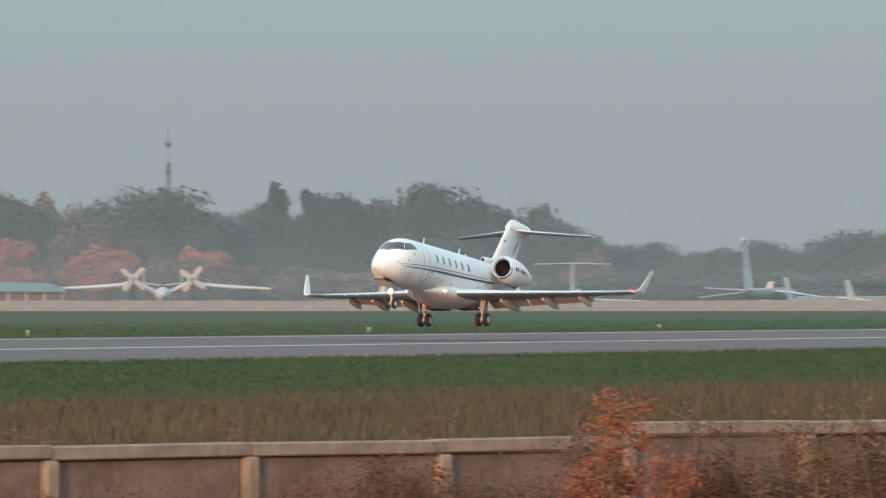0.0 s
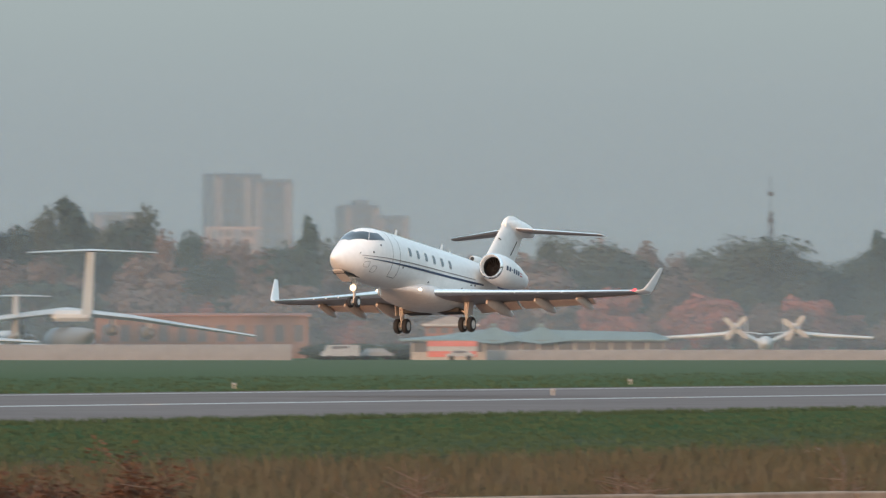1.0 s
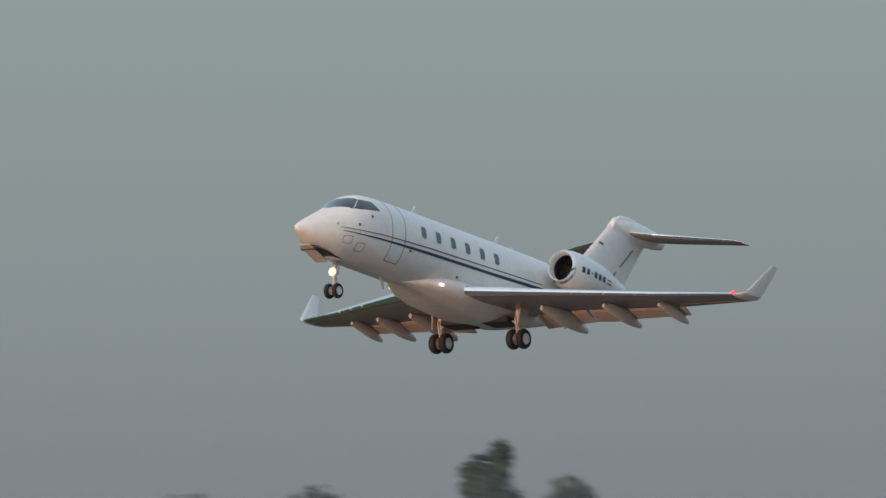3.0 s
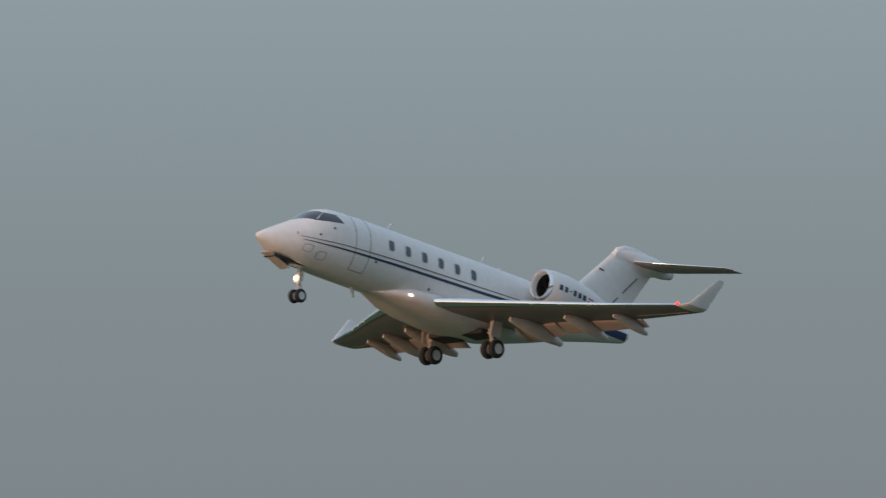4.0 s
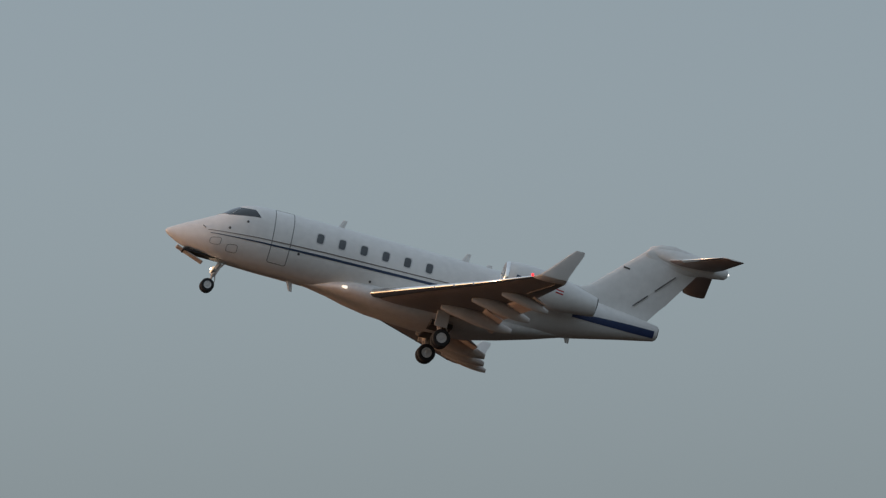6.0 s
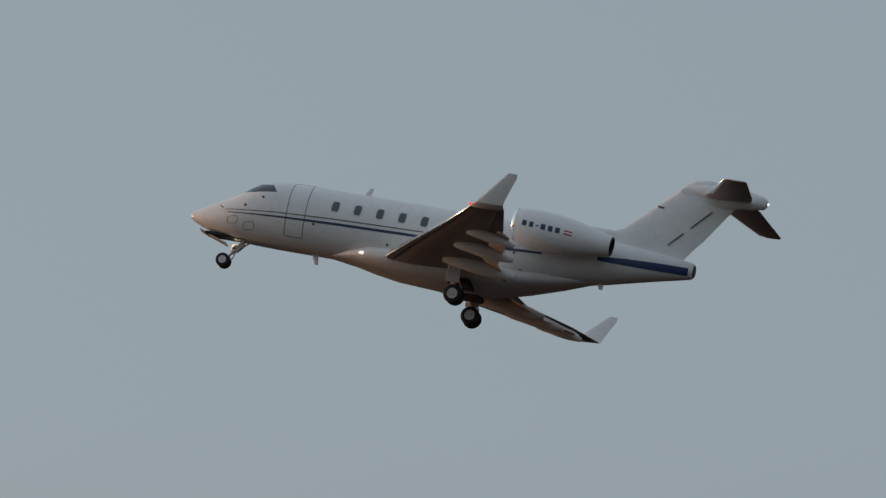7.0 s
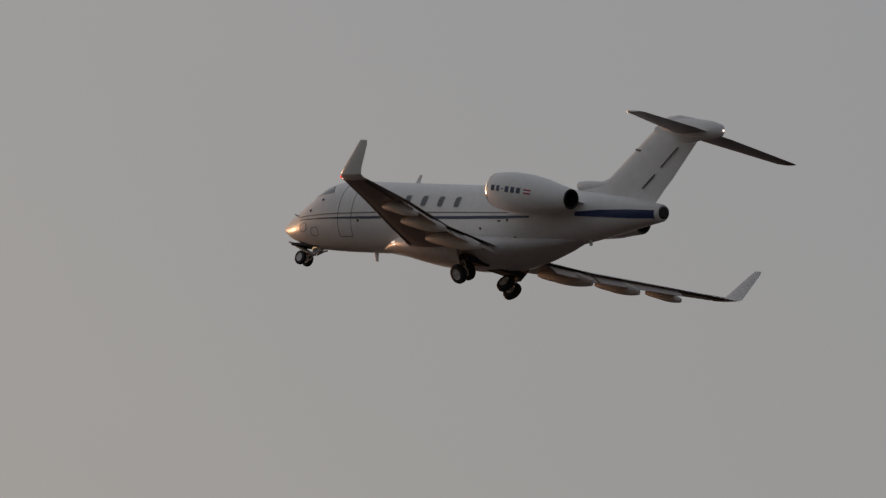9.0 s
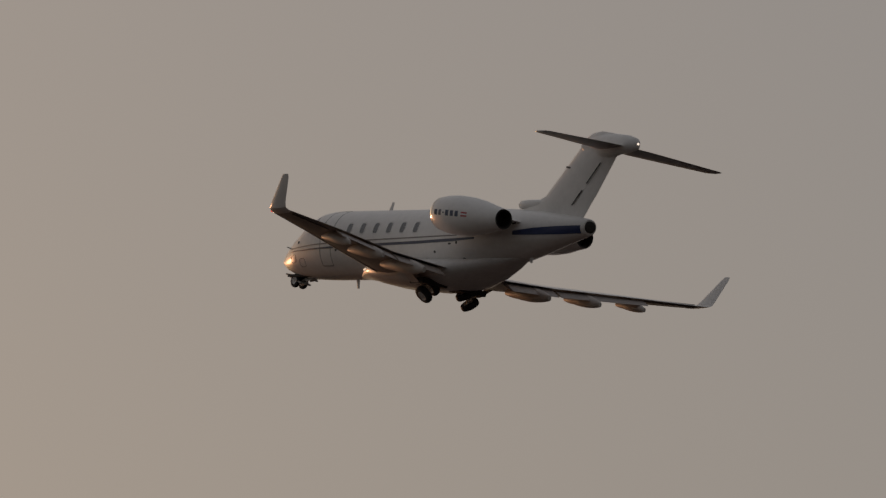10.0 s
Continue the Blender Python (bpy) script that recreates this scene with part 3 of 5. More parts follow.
    prof = [(-0.5, 0.35), (-0.5, 0.62), (-0.36, 0.68), (-0.24, 1.0), (0.26, 1.0), (0.4, 0.66), (0.5, 0.6), (0.5, 0.35)] if h < 1.7 else [(-0.5, 0.25), (-0.5, 0.5), (-0.42, 0.58), (-0.34, 1.0), (0.49, 1.0), (0.5, 0.9), (0.5, 0.25)]
    rings = [[(ln * u, y * (0.82 if v > 0.9 else 1), h * v) for u, v in prof] for y in (-0.85, 0.85)]
    part("body", loft(rings), paint, a, angle=20)
    part("side_window", box(bmesh.new(), (0.0, -0.8, h * 0.82), (ln * 0.44, 0.12, h * 0.2), pose(0, 0, 0, 8)), CITYGLASS, a, smooth=False)
    for x in (-0.3 * ln, 0.31 * ln):
        for y in (-0.8, 0.8):
            bm = bmesh.new()
            lathe(bm, (x, y - 0.1, 0.32), (0, 1, 0), [(0, 0.2), (0.02, 0.32), (0.2, 0.32), (0.22, 0.2)], 14)
            part("wheel", bm, RUBBER, a)
    return a


def shed(m, w, d, h, rise, wallmat, roofmat, label, name="shed", bays=6):
    a = tagged(empty(name, m), label, "building")
    part("wall", box(bmesh.new(), (0, 0, h / 2), (w, d, h)), wallmat, a, smooth=False)
    rings = [[(x, -d / 2 - 0.4, h), (x, -d / 2 - 0.4, h + 0.2), (x, 0, h + rise), (x, d / 2 + 0.4, h + 0.2), (x, d / 2 + 0.4, h)] for x in (-w / 2 - 0.4, w / 2 + 0.4)]
    part("roof", loft(rings), roofmat, a, smooth=False)
    for i in range(bays):
        part("window", box(bmesh.new(), (-w / 2 + w * (i + 0.5) / bays, -d / 2, h * 0.6), (w / bays * 0.5, 0.12, h * 0.4)), CITYGLASS, a, smooth=False)
    return a


guard_tower(facing(26.06, 1236))
striped_hoarding(facing(26.05, 1190))
green_pavilion(facing(25.55, 1212))
parked_car(facing(26.74, 1205, 0, 3), ALUMID, "white van parked at the end of the wall", 1.95, 4.9, "van")
parked_car(facing(26.52, 1208, 0, 184), ALUDARK, "dark grey car parked in the wall's gap")
parked_car(facing(26.0, 1183, 0, -4), ALUMID, "small white car before the banded hoarding", 1.3, 3.6)
shed(facing(27.59, 1318), 30, 9, 5.9, 0.5, BRICK, ORANGE, "long red brick workshop with a low pinkish roof", "workshop", 11)
shed(facing(33.947, 1185), 14, 7, 3.9, 0.5, ORANGE, BRICK, "terracotta painted outbuilding by the wall", "outbuilding", 3)
shed(facing(33.165, 1240), 6.2, 5, 2.8, 0.8, PLASTER, PLASTER, "small cream shed behind the wall", "shed", 2)


def tower_block(m, w, d, h, material, label, floors, bays, slant=0.0, cap=0.0):
    a = tagged(empty("apartment_block", m), label, "building")
    bm = bmesh.new()
    rings = [[(-w / 2, -d / 2, z0), (w / 2, -d / 2, z1), (w / 2, d / 2, z1), (-w / 2, d / 2, z0)] for z0, z1 in ((0, 0), (h - slant, h))]
    part("wall", loft(rings, bm=bm), material, a, smooth=False)
    if cap:
        part("roof_house", box(bmesh.new(), (w * 0.05, 0, h - slant * 0.75 + cap / 2), (w * 0.38, d * 0.6, cap + slant * 0.5)), material, a, smooth=False)
    step = (h - slant) / floors
    win = None
    for f in range(max(0, floors - 9), floors):
        for b in range(bays):
            if win is None:
                win = part("window", box(bmesh.new(), (0, 0, 0), (w / bays * 0.5, 0.3, step * 0.5)), CITYGLASS, a, smooth=False)
                ob = win
            else:
                ob = win.copy()
                scene.collection.objects.link(ob)
            ob.location = (-w / 2 + w * (b + 0.5) / bays, -d / 2, step * (f + 0.5))
    # upright loggia strips carry the painted sunlit tone
    for b in range(0, bays, 3):
        part("balcony_stack", box(bmesh.new(), (-w / 2 + w * (b + 0.5) / bays, -d / 2 - 0.5, (h - slant) * 0.55), (w / bays * 0.7, 1.0, (h - slant) * 0.85)), LITPANEL, a, smooth=False)
    return a


R = 2800
tower_block(facing(29.507, R, 0, 12), 24, 14, 66.4, PANEL, "tall grey panel tower with a stepped slanting roof", 20, 7, 5.0, 2.0)
tower_block(facing(30.092, R, 0, 8), 33, 14, 42.6, PANEL, "broad grey panel block with a roof house", 13, 10, 0, 3.0)
tower_block(facing(27.405, R, 0, 14), 15, 14, 52.6, PANEL, "grey panel block in the haze", 16, 5, 0, 0)
tower_block(facing(27.186, R, 0, 14), 12, 14, 50.9, PANEL, "grey panel block in the haze", 15, 4, 0, 0)
tower_block(facing(26.629, R, 0, 10), 11, 14, 43.1, PANEL, "grey stepped panel block", 13, 4, 0, 1.5)
tower_block(facing(26.438, R, 0, 10), 10, 14, 40.0, PANEL, "low grey panel block", 12, 4, 0, 0)
tower_block(facing(27.395, R - 300, 0, 6), 14, 12, 33.0, PINK, "pinkish low house before the blocks", 9, 7, 0, 0)
tower_block(facing(28.108, R, 0, 6), 16, 12, 41.0, PANEL, "grey panel block in the haze", 12, 5, 0, 0)
tower_block(facing(33.148, R, 0, 6), 29, 12, 32.0, PINK, "pink panel block above the trees", 9, 12, 0, 1.0)
tower_block(facing(37.482, R, 0, 6), 22, 12, 41.4, PINK, "pink panel block above the trees", 11, 8, 0, 2.0)
tower_block(facing(36.994, R, 0, 6), 30, 12, 44.8, PINK, "tall pink panel block above the trees", 12, 9, 2.0, 2.0)
tower_block(facing(35.665, R, 0, 30), 34, 12, 41.2, PINK, "pink panel block set askew", 12, 12, 0, 0)
tower_block(facing(35.369, R, 0, 30), 14, 12, 36.6, PINK, "lower pink panel block", 10, 5, 0, 0)


def mast(m, h, w, label):
    a = tagged(empty("lattice_mast", m), label, "mast")
    bm = bmesh.new()
    for i in range(3):
        k = 6.28319 * i / 3
        tube(bm, (w * math.cos(k), w * math.sin(k), 0), (w * 0.35 * math.cos(k), w * 0.35 * math.sin(k), h * 0.8), 0.15, n=5)
    part("legs", bm, MASTPAINT, a)
    bm = bmesh.new()
    for j in range(18):
        for i in range(3):
            k0, k1 = 6.28319 * i / 3, 6.28319 * (i + 1) / 3
            q0, q1 = 1 - 0.65 * j / 18, 1 - 0.65 * (j + 1) / 18
            tube(bm, (w * q0 * math.cos(k0), w * q0 * math.sin(k0), h * 0.8 * j / 18), (w * q1 * math.cos(k1), w * q1 * math.sin(k1), h * 0.8 * (j + 1) / 18), 0.05, n=4)
    part("bracing", bm, MASTPAINT, a)
    bm = bmesh.new()
    tube(bm, (0, 0, h * 0.78), (0, 0, h), 0.07, n=6)
    part("aerial", bm, MASTPAINT, a)
    for z in (0.62, 0.75, 0.9):
        part("dish", box(bmesh.new(), (0, 0, h * z), (1.1, 0.5, 0.8)), MASTPAINT, a)
    return a


mast(facing(24.088, 1900), 36.0, 0.9, "thin lattice radio mast above the trees")
mast(facing(36.065, 2400), 40.9, 1.2, "thin radio mast among the pink blocks")


# ---- trees ----
def leaf_mat(name, col, col2):
    m = mat(name, col, 0.85, vary=0.2, scale=0.35, fine=5, col2=col2, per_object=0.18)
    return m


LEAF_GREEN = leaf_mat("dark_green_foliage", (0.0336, 0.0595, 0.0462), (0.0238, 0.0406, 0.0322))
LEAF_OLIVE = leaf_mat("olive_foliage", (0.0622, 0.0732, 0.0482), (0.0381, 0.0497, 0.0365))
LEAF_RUST = leaf_mat("rust_autumn_foliage", (0.165, 0.105, 0.082), (0.095, 0.07, 0.058))
LEAF_RED = leaf_mat("red_autumn_foliage", (0.304, 0.102, 0.0759), (0.172, 0.0708, 0.0506))
BARK = mat("grey_brown_bark", (0.13, 0.10, 0.08), 0.95, vary=0.2, scale=2, bump=0.3)


def tree(name, seed, h, width, leaf, lobes, clumps, poplar=False, label="", size=0.46, bare=0.12):
    rnd = random.Random(seed)
    t = tagged(empty(name), label, "tree")
    bm = bmesh.new()
    rr = width * 0.035 + 0.12
    top = h * (0.92 if poplar else 0.7)
    tube(bm, (0, 0, -0.3), (0, 0, h * 0.25), rr, rr * 0.75, 8)
    tube(bm, (0, 0, h * 0.25), (width * 0.03, 0, top), rr * 0.75, rr * 0.15, 7)
    for i in range(9):
        k = rnd.uniform(0.22, 0.75)
        a = rnd.uniform(0, 6.28)
        ln = min(width * rnd.uniform(0.2, 0.4) * (0.5 if poplar else 1), h * (0.9 - k) * 0.8)
        tube(bm, (0, 0, h * k), (ln * math.cos(a), ln * math.sin(a), h * k + ln * rnd.uniform(0.6, 1.3)), rr * 0.35, rr * 0.06, 6)
    part("trunk", bm, BARK, t)
    balls = []
    for i in range(lobes):
        if poplar:
            k = (i + 0.5) / lobes
            r = width / 2 * (math.sin(math.pi * (0.12 + 0.83 * k)) ** 0.6) * rnd.uniform(0.75, 1.0)
            balls.append((Vector((rnd.uniform(-0.15, 0.15) * width, rnd.uniform(-0.15, 0.15) * width, h * (0.12 + 0.8 * k))), Vector((r, r, h / lobes * 1.3))))
        else:
            a, e = rnd.uniform(0, 6.28), rnd.uniform(bare + 0.1, 0.84)
            spread = width * 0.40 * (1 - max(0, (e - 0.5) / 0.5) ** 1.8 * 0.75)
            d = spread * rnd.uniform(0.35, 1.0)
            r = width * rnd.uniform(0.13, 0.23)
            balls.append((Vector((d * math.cos(a), d * math.sin(a), h * e)), Vector((r, r, r * 0.9 * h / width if h < width else r))))
    verts, faces = [], []
    for i in range(int(clumps * 1.4)):
        c, rad = balls[rnd.randrange(len(balls))]
        v = Vector((rnd.gauss(0, 1), rnd.gauss(0, 1), rnd.gauss(0, 1))).normalized()
        d = rnd.uniform(0.55, 1.08)
        p = Vector((c.x + v.x * rad.x * d, c.y + v.y * rad.y * d, min(h, c.z + v.z * rad.z * d)))
        nrm = (v + Vector((rnd.gauss(0, 0.5), rnd.gauss(0, 0.5), rnd.gauss(0, 0.5) + 0.2))).normalized()
        u = nrm.orthogonal().normalized()
        w = nrm.cross(u)
        s = size * rnd.uniform(0.5, 1.2)
        k = len(verts)
        a0 = rnd.uniform(0, 6.28)
        for j in range(4):
            q = a0 + 6.28 * j / 4
            rs = s * rnd.uniform(0.55, 1.0)
            verts.append(p + u * (rs * math.cos(q)) + w * (rs * math.sin(q)) - nrm * (0.25 * s * (j % 2)))
        faces.append((k, k + 1, k + 2, k + 3))
    me = bpy.data.meshes.new("crown")
    me.from_pydata([tuple(v) for v in verts], [], faces)
    me.materials.append(leaf)
    crown = new("crown", me)
    crown.parent = t
    return t


PROTO = {
    "big": tree("broadleaf_tree", 11, 15, 14, LEAF_GREEN, 30, 3200, label="broad dark green tree beyond the airfield"),
    "big2": tree("broadleaf_tree", 12, 15, 13, LEAF_OLIVE, 26, 2900, label="broad olive-green tree turning in autumn"),
    "mid": tree("broadleaf_tree", 13, 12, 9, LEAF_GREEN, 18, 2200, label="rounded dark green tree beyond the airfield"),
    "rust": tree("autumn_tree", 14, 12, 11, LEAF_RUST, 22, 2500, label="rust-coloured autumn tree beyond the airfield"),
    "red": tree("autumn_tree", 15, 9, 8, LEAF_RED, 16, 1900, label="dull red autumn tree behind the wall"),
    "poplar": tree("poplar_tree", 16, 16, 5, LEAF_GREEN, 13, 1900, True, "slim dark poplar beyond the airfield"),
    "brush": tree("shrub_row", 17, 6, 12, LEAF_RUST, 24, 2200, label="low brown-green undergrowth behind the wall", bare=0.0),
    "green": tree("shrub_row", 18, 6, 12, LEAF_GREEN, 24, 2200, label="low dark green undergrowth behind the wall", bare=0.0),
}
SIZE = {"big": (15, 14), "big2": (15, 13), "mid": (12, 9), "rust": (12, 11), "red": (9, 8), "poplar": (16, 5), "brush": (6, 12), "green": (6, 12)}
used = set()


def plant(kind, az, r, w, h):
    ph, pw = SIZE[kind]
    p = polar(az, r)
    m = pose(p.x, p.y, -0.1, 0, 0, random.uniform(0, 360)) @ Matrix.Diagonal((w / pw, w / pw, h / ph, 1))
    if kind not in used:
        used.add(kind)
        PROTO[kind].matrix_basis = m
        ob = PROTO[kind]
    else:
        k = PROTO[kind].scale
        ob = copy_thing(PROTO[kind], m @ Matrix.Diagonal((1 / k.x, 1 / k.y, 1 / k.z, 1)))
    ob["group"] = "trees beyond the airfield"


plant("big2", 25.02, 1460, 15.0, 18.3)
plant("rust", 24.69, 1480, 17.5, 15.2)
plant("big2", 24.14, 1440, 20.5, 19.1)
plant("mid", 23.67, 1470, 10.4, 15.4)
plant("poplar", 23.42, 1430, 5.8, 19.6)
plant("poplar", 23.21, 1430, 5.8, 18.7)
plant("mid", 23.01, 1430, 7.0, 19.4)
plant("big2", 22.85, 1450, 14.9, 17.5)
plant("big", 22.38, 1440, 21.6, 19.5)
plant("mid", 22.00, 1470, 11.6, 15.0)
plant("mid", 21.82, 1450, 9.2, 16.0)
plant("big2", 21.47, 1500, 14.2, 10.2)
plant("big", 21.16, 1500, 17.8, 10.6)
plant("big2", 20.76, 1520, 16.8, 9.4)
plant("big", 20.36, 1500, 14.2, 10.8)
plant("big", 19.94, 1500, 20.1, 12.5)
plant("big2", 19.60, 1500, 17.8, 13.0)
plant("mid", 19.28, 1500, 14.2, 11.9)
plant("red", 25.02, 1400, 12.2, 11.9)
plant("red", 24.48, 1405, 15.5, 10.6)
plant("rust", 24.05, 1405, 14.4, 8.7)
plant("rust", 23.18, 1410, 15.6, 7.0)
plant("brush", 22.69, 1400, 22.1, 6.1)
plant("brush", 22.14, 1400, 22.1, 6.1)
plant("green", 21.23, 1400, 26.5, 5.3)
plant("green", 20.50, 1400, 26.5, 5.3)
plant("green", 19.91, 1400, 26.5, 5.4)
plant("rust", 26.61, 1470, 16.3, 17.2)
plant("rust", 26.22, 1460, 17.3, 18.2)
plant("mid", 25.88, 1460, 10.4, 17.6)
plant("rust", 25.49, 1440, 20.5, 17.1)
plant("big2", 25.18, 1460, 15.0, 18.5)
plant("mid", 24.94, 1450, 9.2, 17.8)
plant("red", 25.01, 1405, 8.9, 11.6)
plant("rust", 24.59, 1440, 14.8, 14.6)
plant("red", 25.77, 1390, 8.8, 7.8)
plant("rust", 26.43, 1400, 16.6, 11.6)
plant("red", 26.71, 1400, 13.3, 10.7)
plant("mid", 28.77, 1460, 11.5, 23.5)
plant("poplar", 28.40, 1430, 7.6, 25.1)
plant("mid", 28.19, 1440, 6.8, 20.1)
plant("mid", 28.00, 1430, 8.8, 24.2)
plant("mid", 27.69, 1430, 6.3, 22.2)
plant("big", 27.55, 1400, 12.2, 15.4)
plant("rust", 27.34, 1430, 13.6, 19.2)
plant("poplar", 26.93, 1430, 4.4, 21.9)
plant("mid", 27.10, 1430, 10.2, 18.7)
plant("rust", 26.61, 1440, 15.9, 19.3)
plant("red", 26.30, 1430, 14.7, 17.2)
plant("rust", 25.88, 1440, 17.1, 17.8)
plant("rust", 27.86, 1420, 16.8, 17.1)
plant("rust", 28.52, 1410, 16.7, 16.2)
plant("red", 27.62, 1392, 7.7, 9.2)
plant("green", 28.63, 1395, 24.2, 11.8)
plant("brush", 27.97, 1395, 22.0, 10.9)
plant("brush", 27.17, 1395, 22.0, 11.4)
plant("big", 30.73, 1450, 12.6, 18.1)
plant("mid", 30.48, 1450, 9.2, 18.9)
plant("big", 30.10, 1430, 15.8, 13.9)
plant("big2", 29.65, 1450, 16.0, 20.7)
plant("big", 29.34, 1450, 16.0, 22.0)
plant("big", 29.06, 1450, 13.7, 22.5)
plant("big2", 29.96, 1400, 12.2, 11.6)
plant("green", 29.58, 1395, 26.4, 10.1)
plant("rust", 29.15, 1390, 8.8, 11.3)
plant("green", 30.38, 1395, 22.0, 9.7)
plant("rust", 28.92, 1410, 17.8, 15.7)
plant("mid", 33.95, 1450, 12.6, 19.7)
plant("mid", 33.46, 1450, 13.7, 16.7)
plant("mid", 32.63, 1440, 12.5, 22.9)
plant("mid", 32.28, 1440, 12.5, 22.4)
plant("mid", 31.96, 1440, 11.4, 19.4)
plant("big", 31.55, 1440, 17.1, 23.3)
plant("mid", 31.27, 1450, 12.6, 21.4)
plant("mid", 31.02, 1450, 11.5, 20.0)
plant("mid", 30.71, 1450, 12.6, 19.7)
plant("mid", 30.47, 1450, 10.3, 18.9)
plant("big", 32.49, 1410, 18.9, 16.6)
plant("big2", 31.79, 1410, 18.9, 15.7)
plant("big", 30.16, 1440, 13.6, 14.1)
plant("green", 33.77, 1395, 26.4, 11.4)
plant("green", 33.01, 1395, 26.4, 10.1)
plant("green", 32.10, 1395, 26.4, 10.5)
plant("green", 31.27, 1395, 26.4, 10.1)
plant("green", 30.57, 1395, 26.4, 10.4)
plant("green", 29.70, 1395, 26.4, 10.9)
plant("big", 37.04, 1450, 19.5, 18.3)
plant("big", 36.20, 1440, 22.7, 22.2)
plant("mid", 35.33, 1440, 11.4, 15.2)
plant("big2", 34.90, 1440, 20.5, 22.0)
plant("mid", 34.50, 1440, 14.8, 15.2)
plant("big", 34.01, 1440, 17.1, 19.7)
plant("mid", 33.44, 1440, 13.6, 16.9)
plant("mid", 32.86, 1440, 10.2, 17.6)
plant("brush", 35.06, 1395, 33.1, 13.7)
plant("brush", 34.26, 1395, 33.1, 13.3)
plant("brush", 35.65, 1395, 28.6, 12.7)
plant("green", 33.45, 1395, 28.6, 12.5)
plant("green", 37.00, 1395, 28.6, 13.7)
plant("poplar", 38.51, 1440, 12.1, 36.2)
plant("mid", 38.05, 1440, 14.8, 34.7)
plant("mid", 38.73, 1440, 12.5, 28.8)
plant("green", 37.76, 1395, 28.6, 18.2)
plant("green", 38.59, 1395, 28.6, 18.7)
plant("mid", 39.08, 1440, 14.8, 25.3)
plant("big", 39.57, 1440, 20.5, 28.8)
plant("mid", 40.05, 1440, 13.6, 27.1)
plant("big", 40.47, 1440, 19.3, 27.5)
plant("mid", 40.95, 1440, 13.6, 25.3)
plant("green", 39.50, 1395, 28.6, 18.7)
plant("green", 40.26, 1395, 28.6, 18.7)
plant("big", 23.02, 1462, 15.0, 18.0)
plant("mid", 22.73, 1462, 13.9, 18.2)
plant("mid", 23.91, 1465, 12.7, 16.8)

# the closed canopy that joins the single crowns: bearing and height of the treetops
CANOPY = ((19.4, 11.5), (20.2, 10.0), (20.9, 10.0), (21.4, 11.0), (21.7, 14.0), (22.1, 17.5), (22.6, 18.2), (23.0, 17.8), (23.5, 15.5), (23.75, 14.6),
          (23.95, 17.0), (24.35, 17.5), (24.6, 15.0), (25.1, 19.4), (25.4, 19.2), (25.75, 15.6), (26.1, 17.6), (26.9, 18.2), (27.5, 19.4), (28.0, 22.4),
          (28.5, 22.4), (28.9, 20.6), (29.3, 20.0), (29.9, 15.5), (30.4, 16.0), (30.9, 19.0), (31.4, 20.5), (32.0, 18.5), (32.6, 20.0), (33.0, 16.5),
          (33.5, 15.2), (34.0, 18.0), (35.0, 17.0), (36.3, 18.5), (37.2, 15.0), (38.4, 22.0), (40.0, 22.0), (41.5, 20.0))
fill = random.Random(41)
az = 19.4
while az < 41.0:
    (a0, z0), (a1, z1) = next((p, q) for p, q in zip(CANOPY, CANOPY[1:]) if p[0] <= az <= q[0])
    top = z0 + (z1 - z0) * (az - a0) / (a1 - a0)
    rusty = 24.4 < az < 27.9
    plant(fill.choice(("rust", "big2", "rust", "mid") if rusty else ("mid", "big", "big2", "mid")), az, fill.uniform(1478, 1530), fill.uniform(8.5, 13), top * fill.uniform(1.0, 1.14))
    az += fill.uniform(0.15, 0.27)
for az in (26.2, 26.4, 26.62, 26.85):
    plant("green", az, 1222 + 3 * (az % 0.4), 6.5, 2.3)

# the unbroken belt of smaller trees behind and between them
belt = random.Random(77)
az = 18.0
while az < 43.0:
    r = belt.uniform(1425, 1500)
    rusty = 21.5 < az < 30.5
    kind = belt.choice(("rust", "red", "rust", "mid", "big2") if rusty else ("mid", "big", "mid", "big2", "rust"))
    low = 0.72 if az < 21.3 else 1.0
    plant(kind, az, r, belt.uniform(8, 13), belt.uniform(7.5, 11.5) * low)
    az += belt.uniform(0.2, 0.34)


# ---- the business jet; its own space: x aft, y to its right, z up, the nose at x = -9.9 ----
NOSE = -10.0
FUS = [  # aft of the nose datum, top, bottom, half width
    (0.13, -0.44, -0.49, 0.02), (0.2, -0.36, -0.57, 0.10), (0.35, -0.26, -0.66, 0.19), (0.7, -0.05, -0.82, 0.38), (1.2, 0.22, -0.96, 0.62), (1.75, 0.52, -1.05, 0.84),
    (2.0, 0.67, -1.09, 0.91), (2.35, 0.95, -1.11, 0.98), (2.7, 1.15, -1.13, 1.04), (3.1, 1.27, -1.14, 1.09), (3.6, 1.32, -1.15, 1.14), (4.4, 1.34, -1.15, 1.17),
    (6.0, 1.34, -1.15, 1.18), (9.0, 1.34, -1.15, 1.18), (11.5, 1.34, -1.13, 1.18), (13.0, 1.33, -0.98, 1.15), (14.5, 1.30, -0.68, 1.04), (16.0, 1.22, -0.36, 0.83),
    (17.5, 1.08, 0.0, 0.58), (18.6, 0.95, 0.24, 0.37), (18.9, 0.91, 0.31, 0.31), (18.98, 0.87, 0.36, 0.27)]


def fus_at(s):
    for a, b in zip(FUS, FUS[1:]):
        if a[0] <= s <= b[0]:
            k = (s - a[0]) / (b[0] - a[0])
            return [a[i] + (b[i] - a[i]) * k for i in range(4)]
    return list(FUS[-1] if s > 1 else FUS[0])


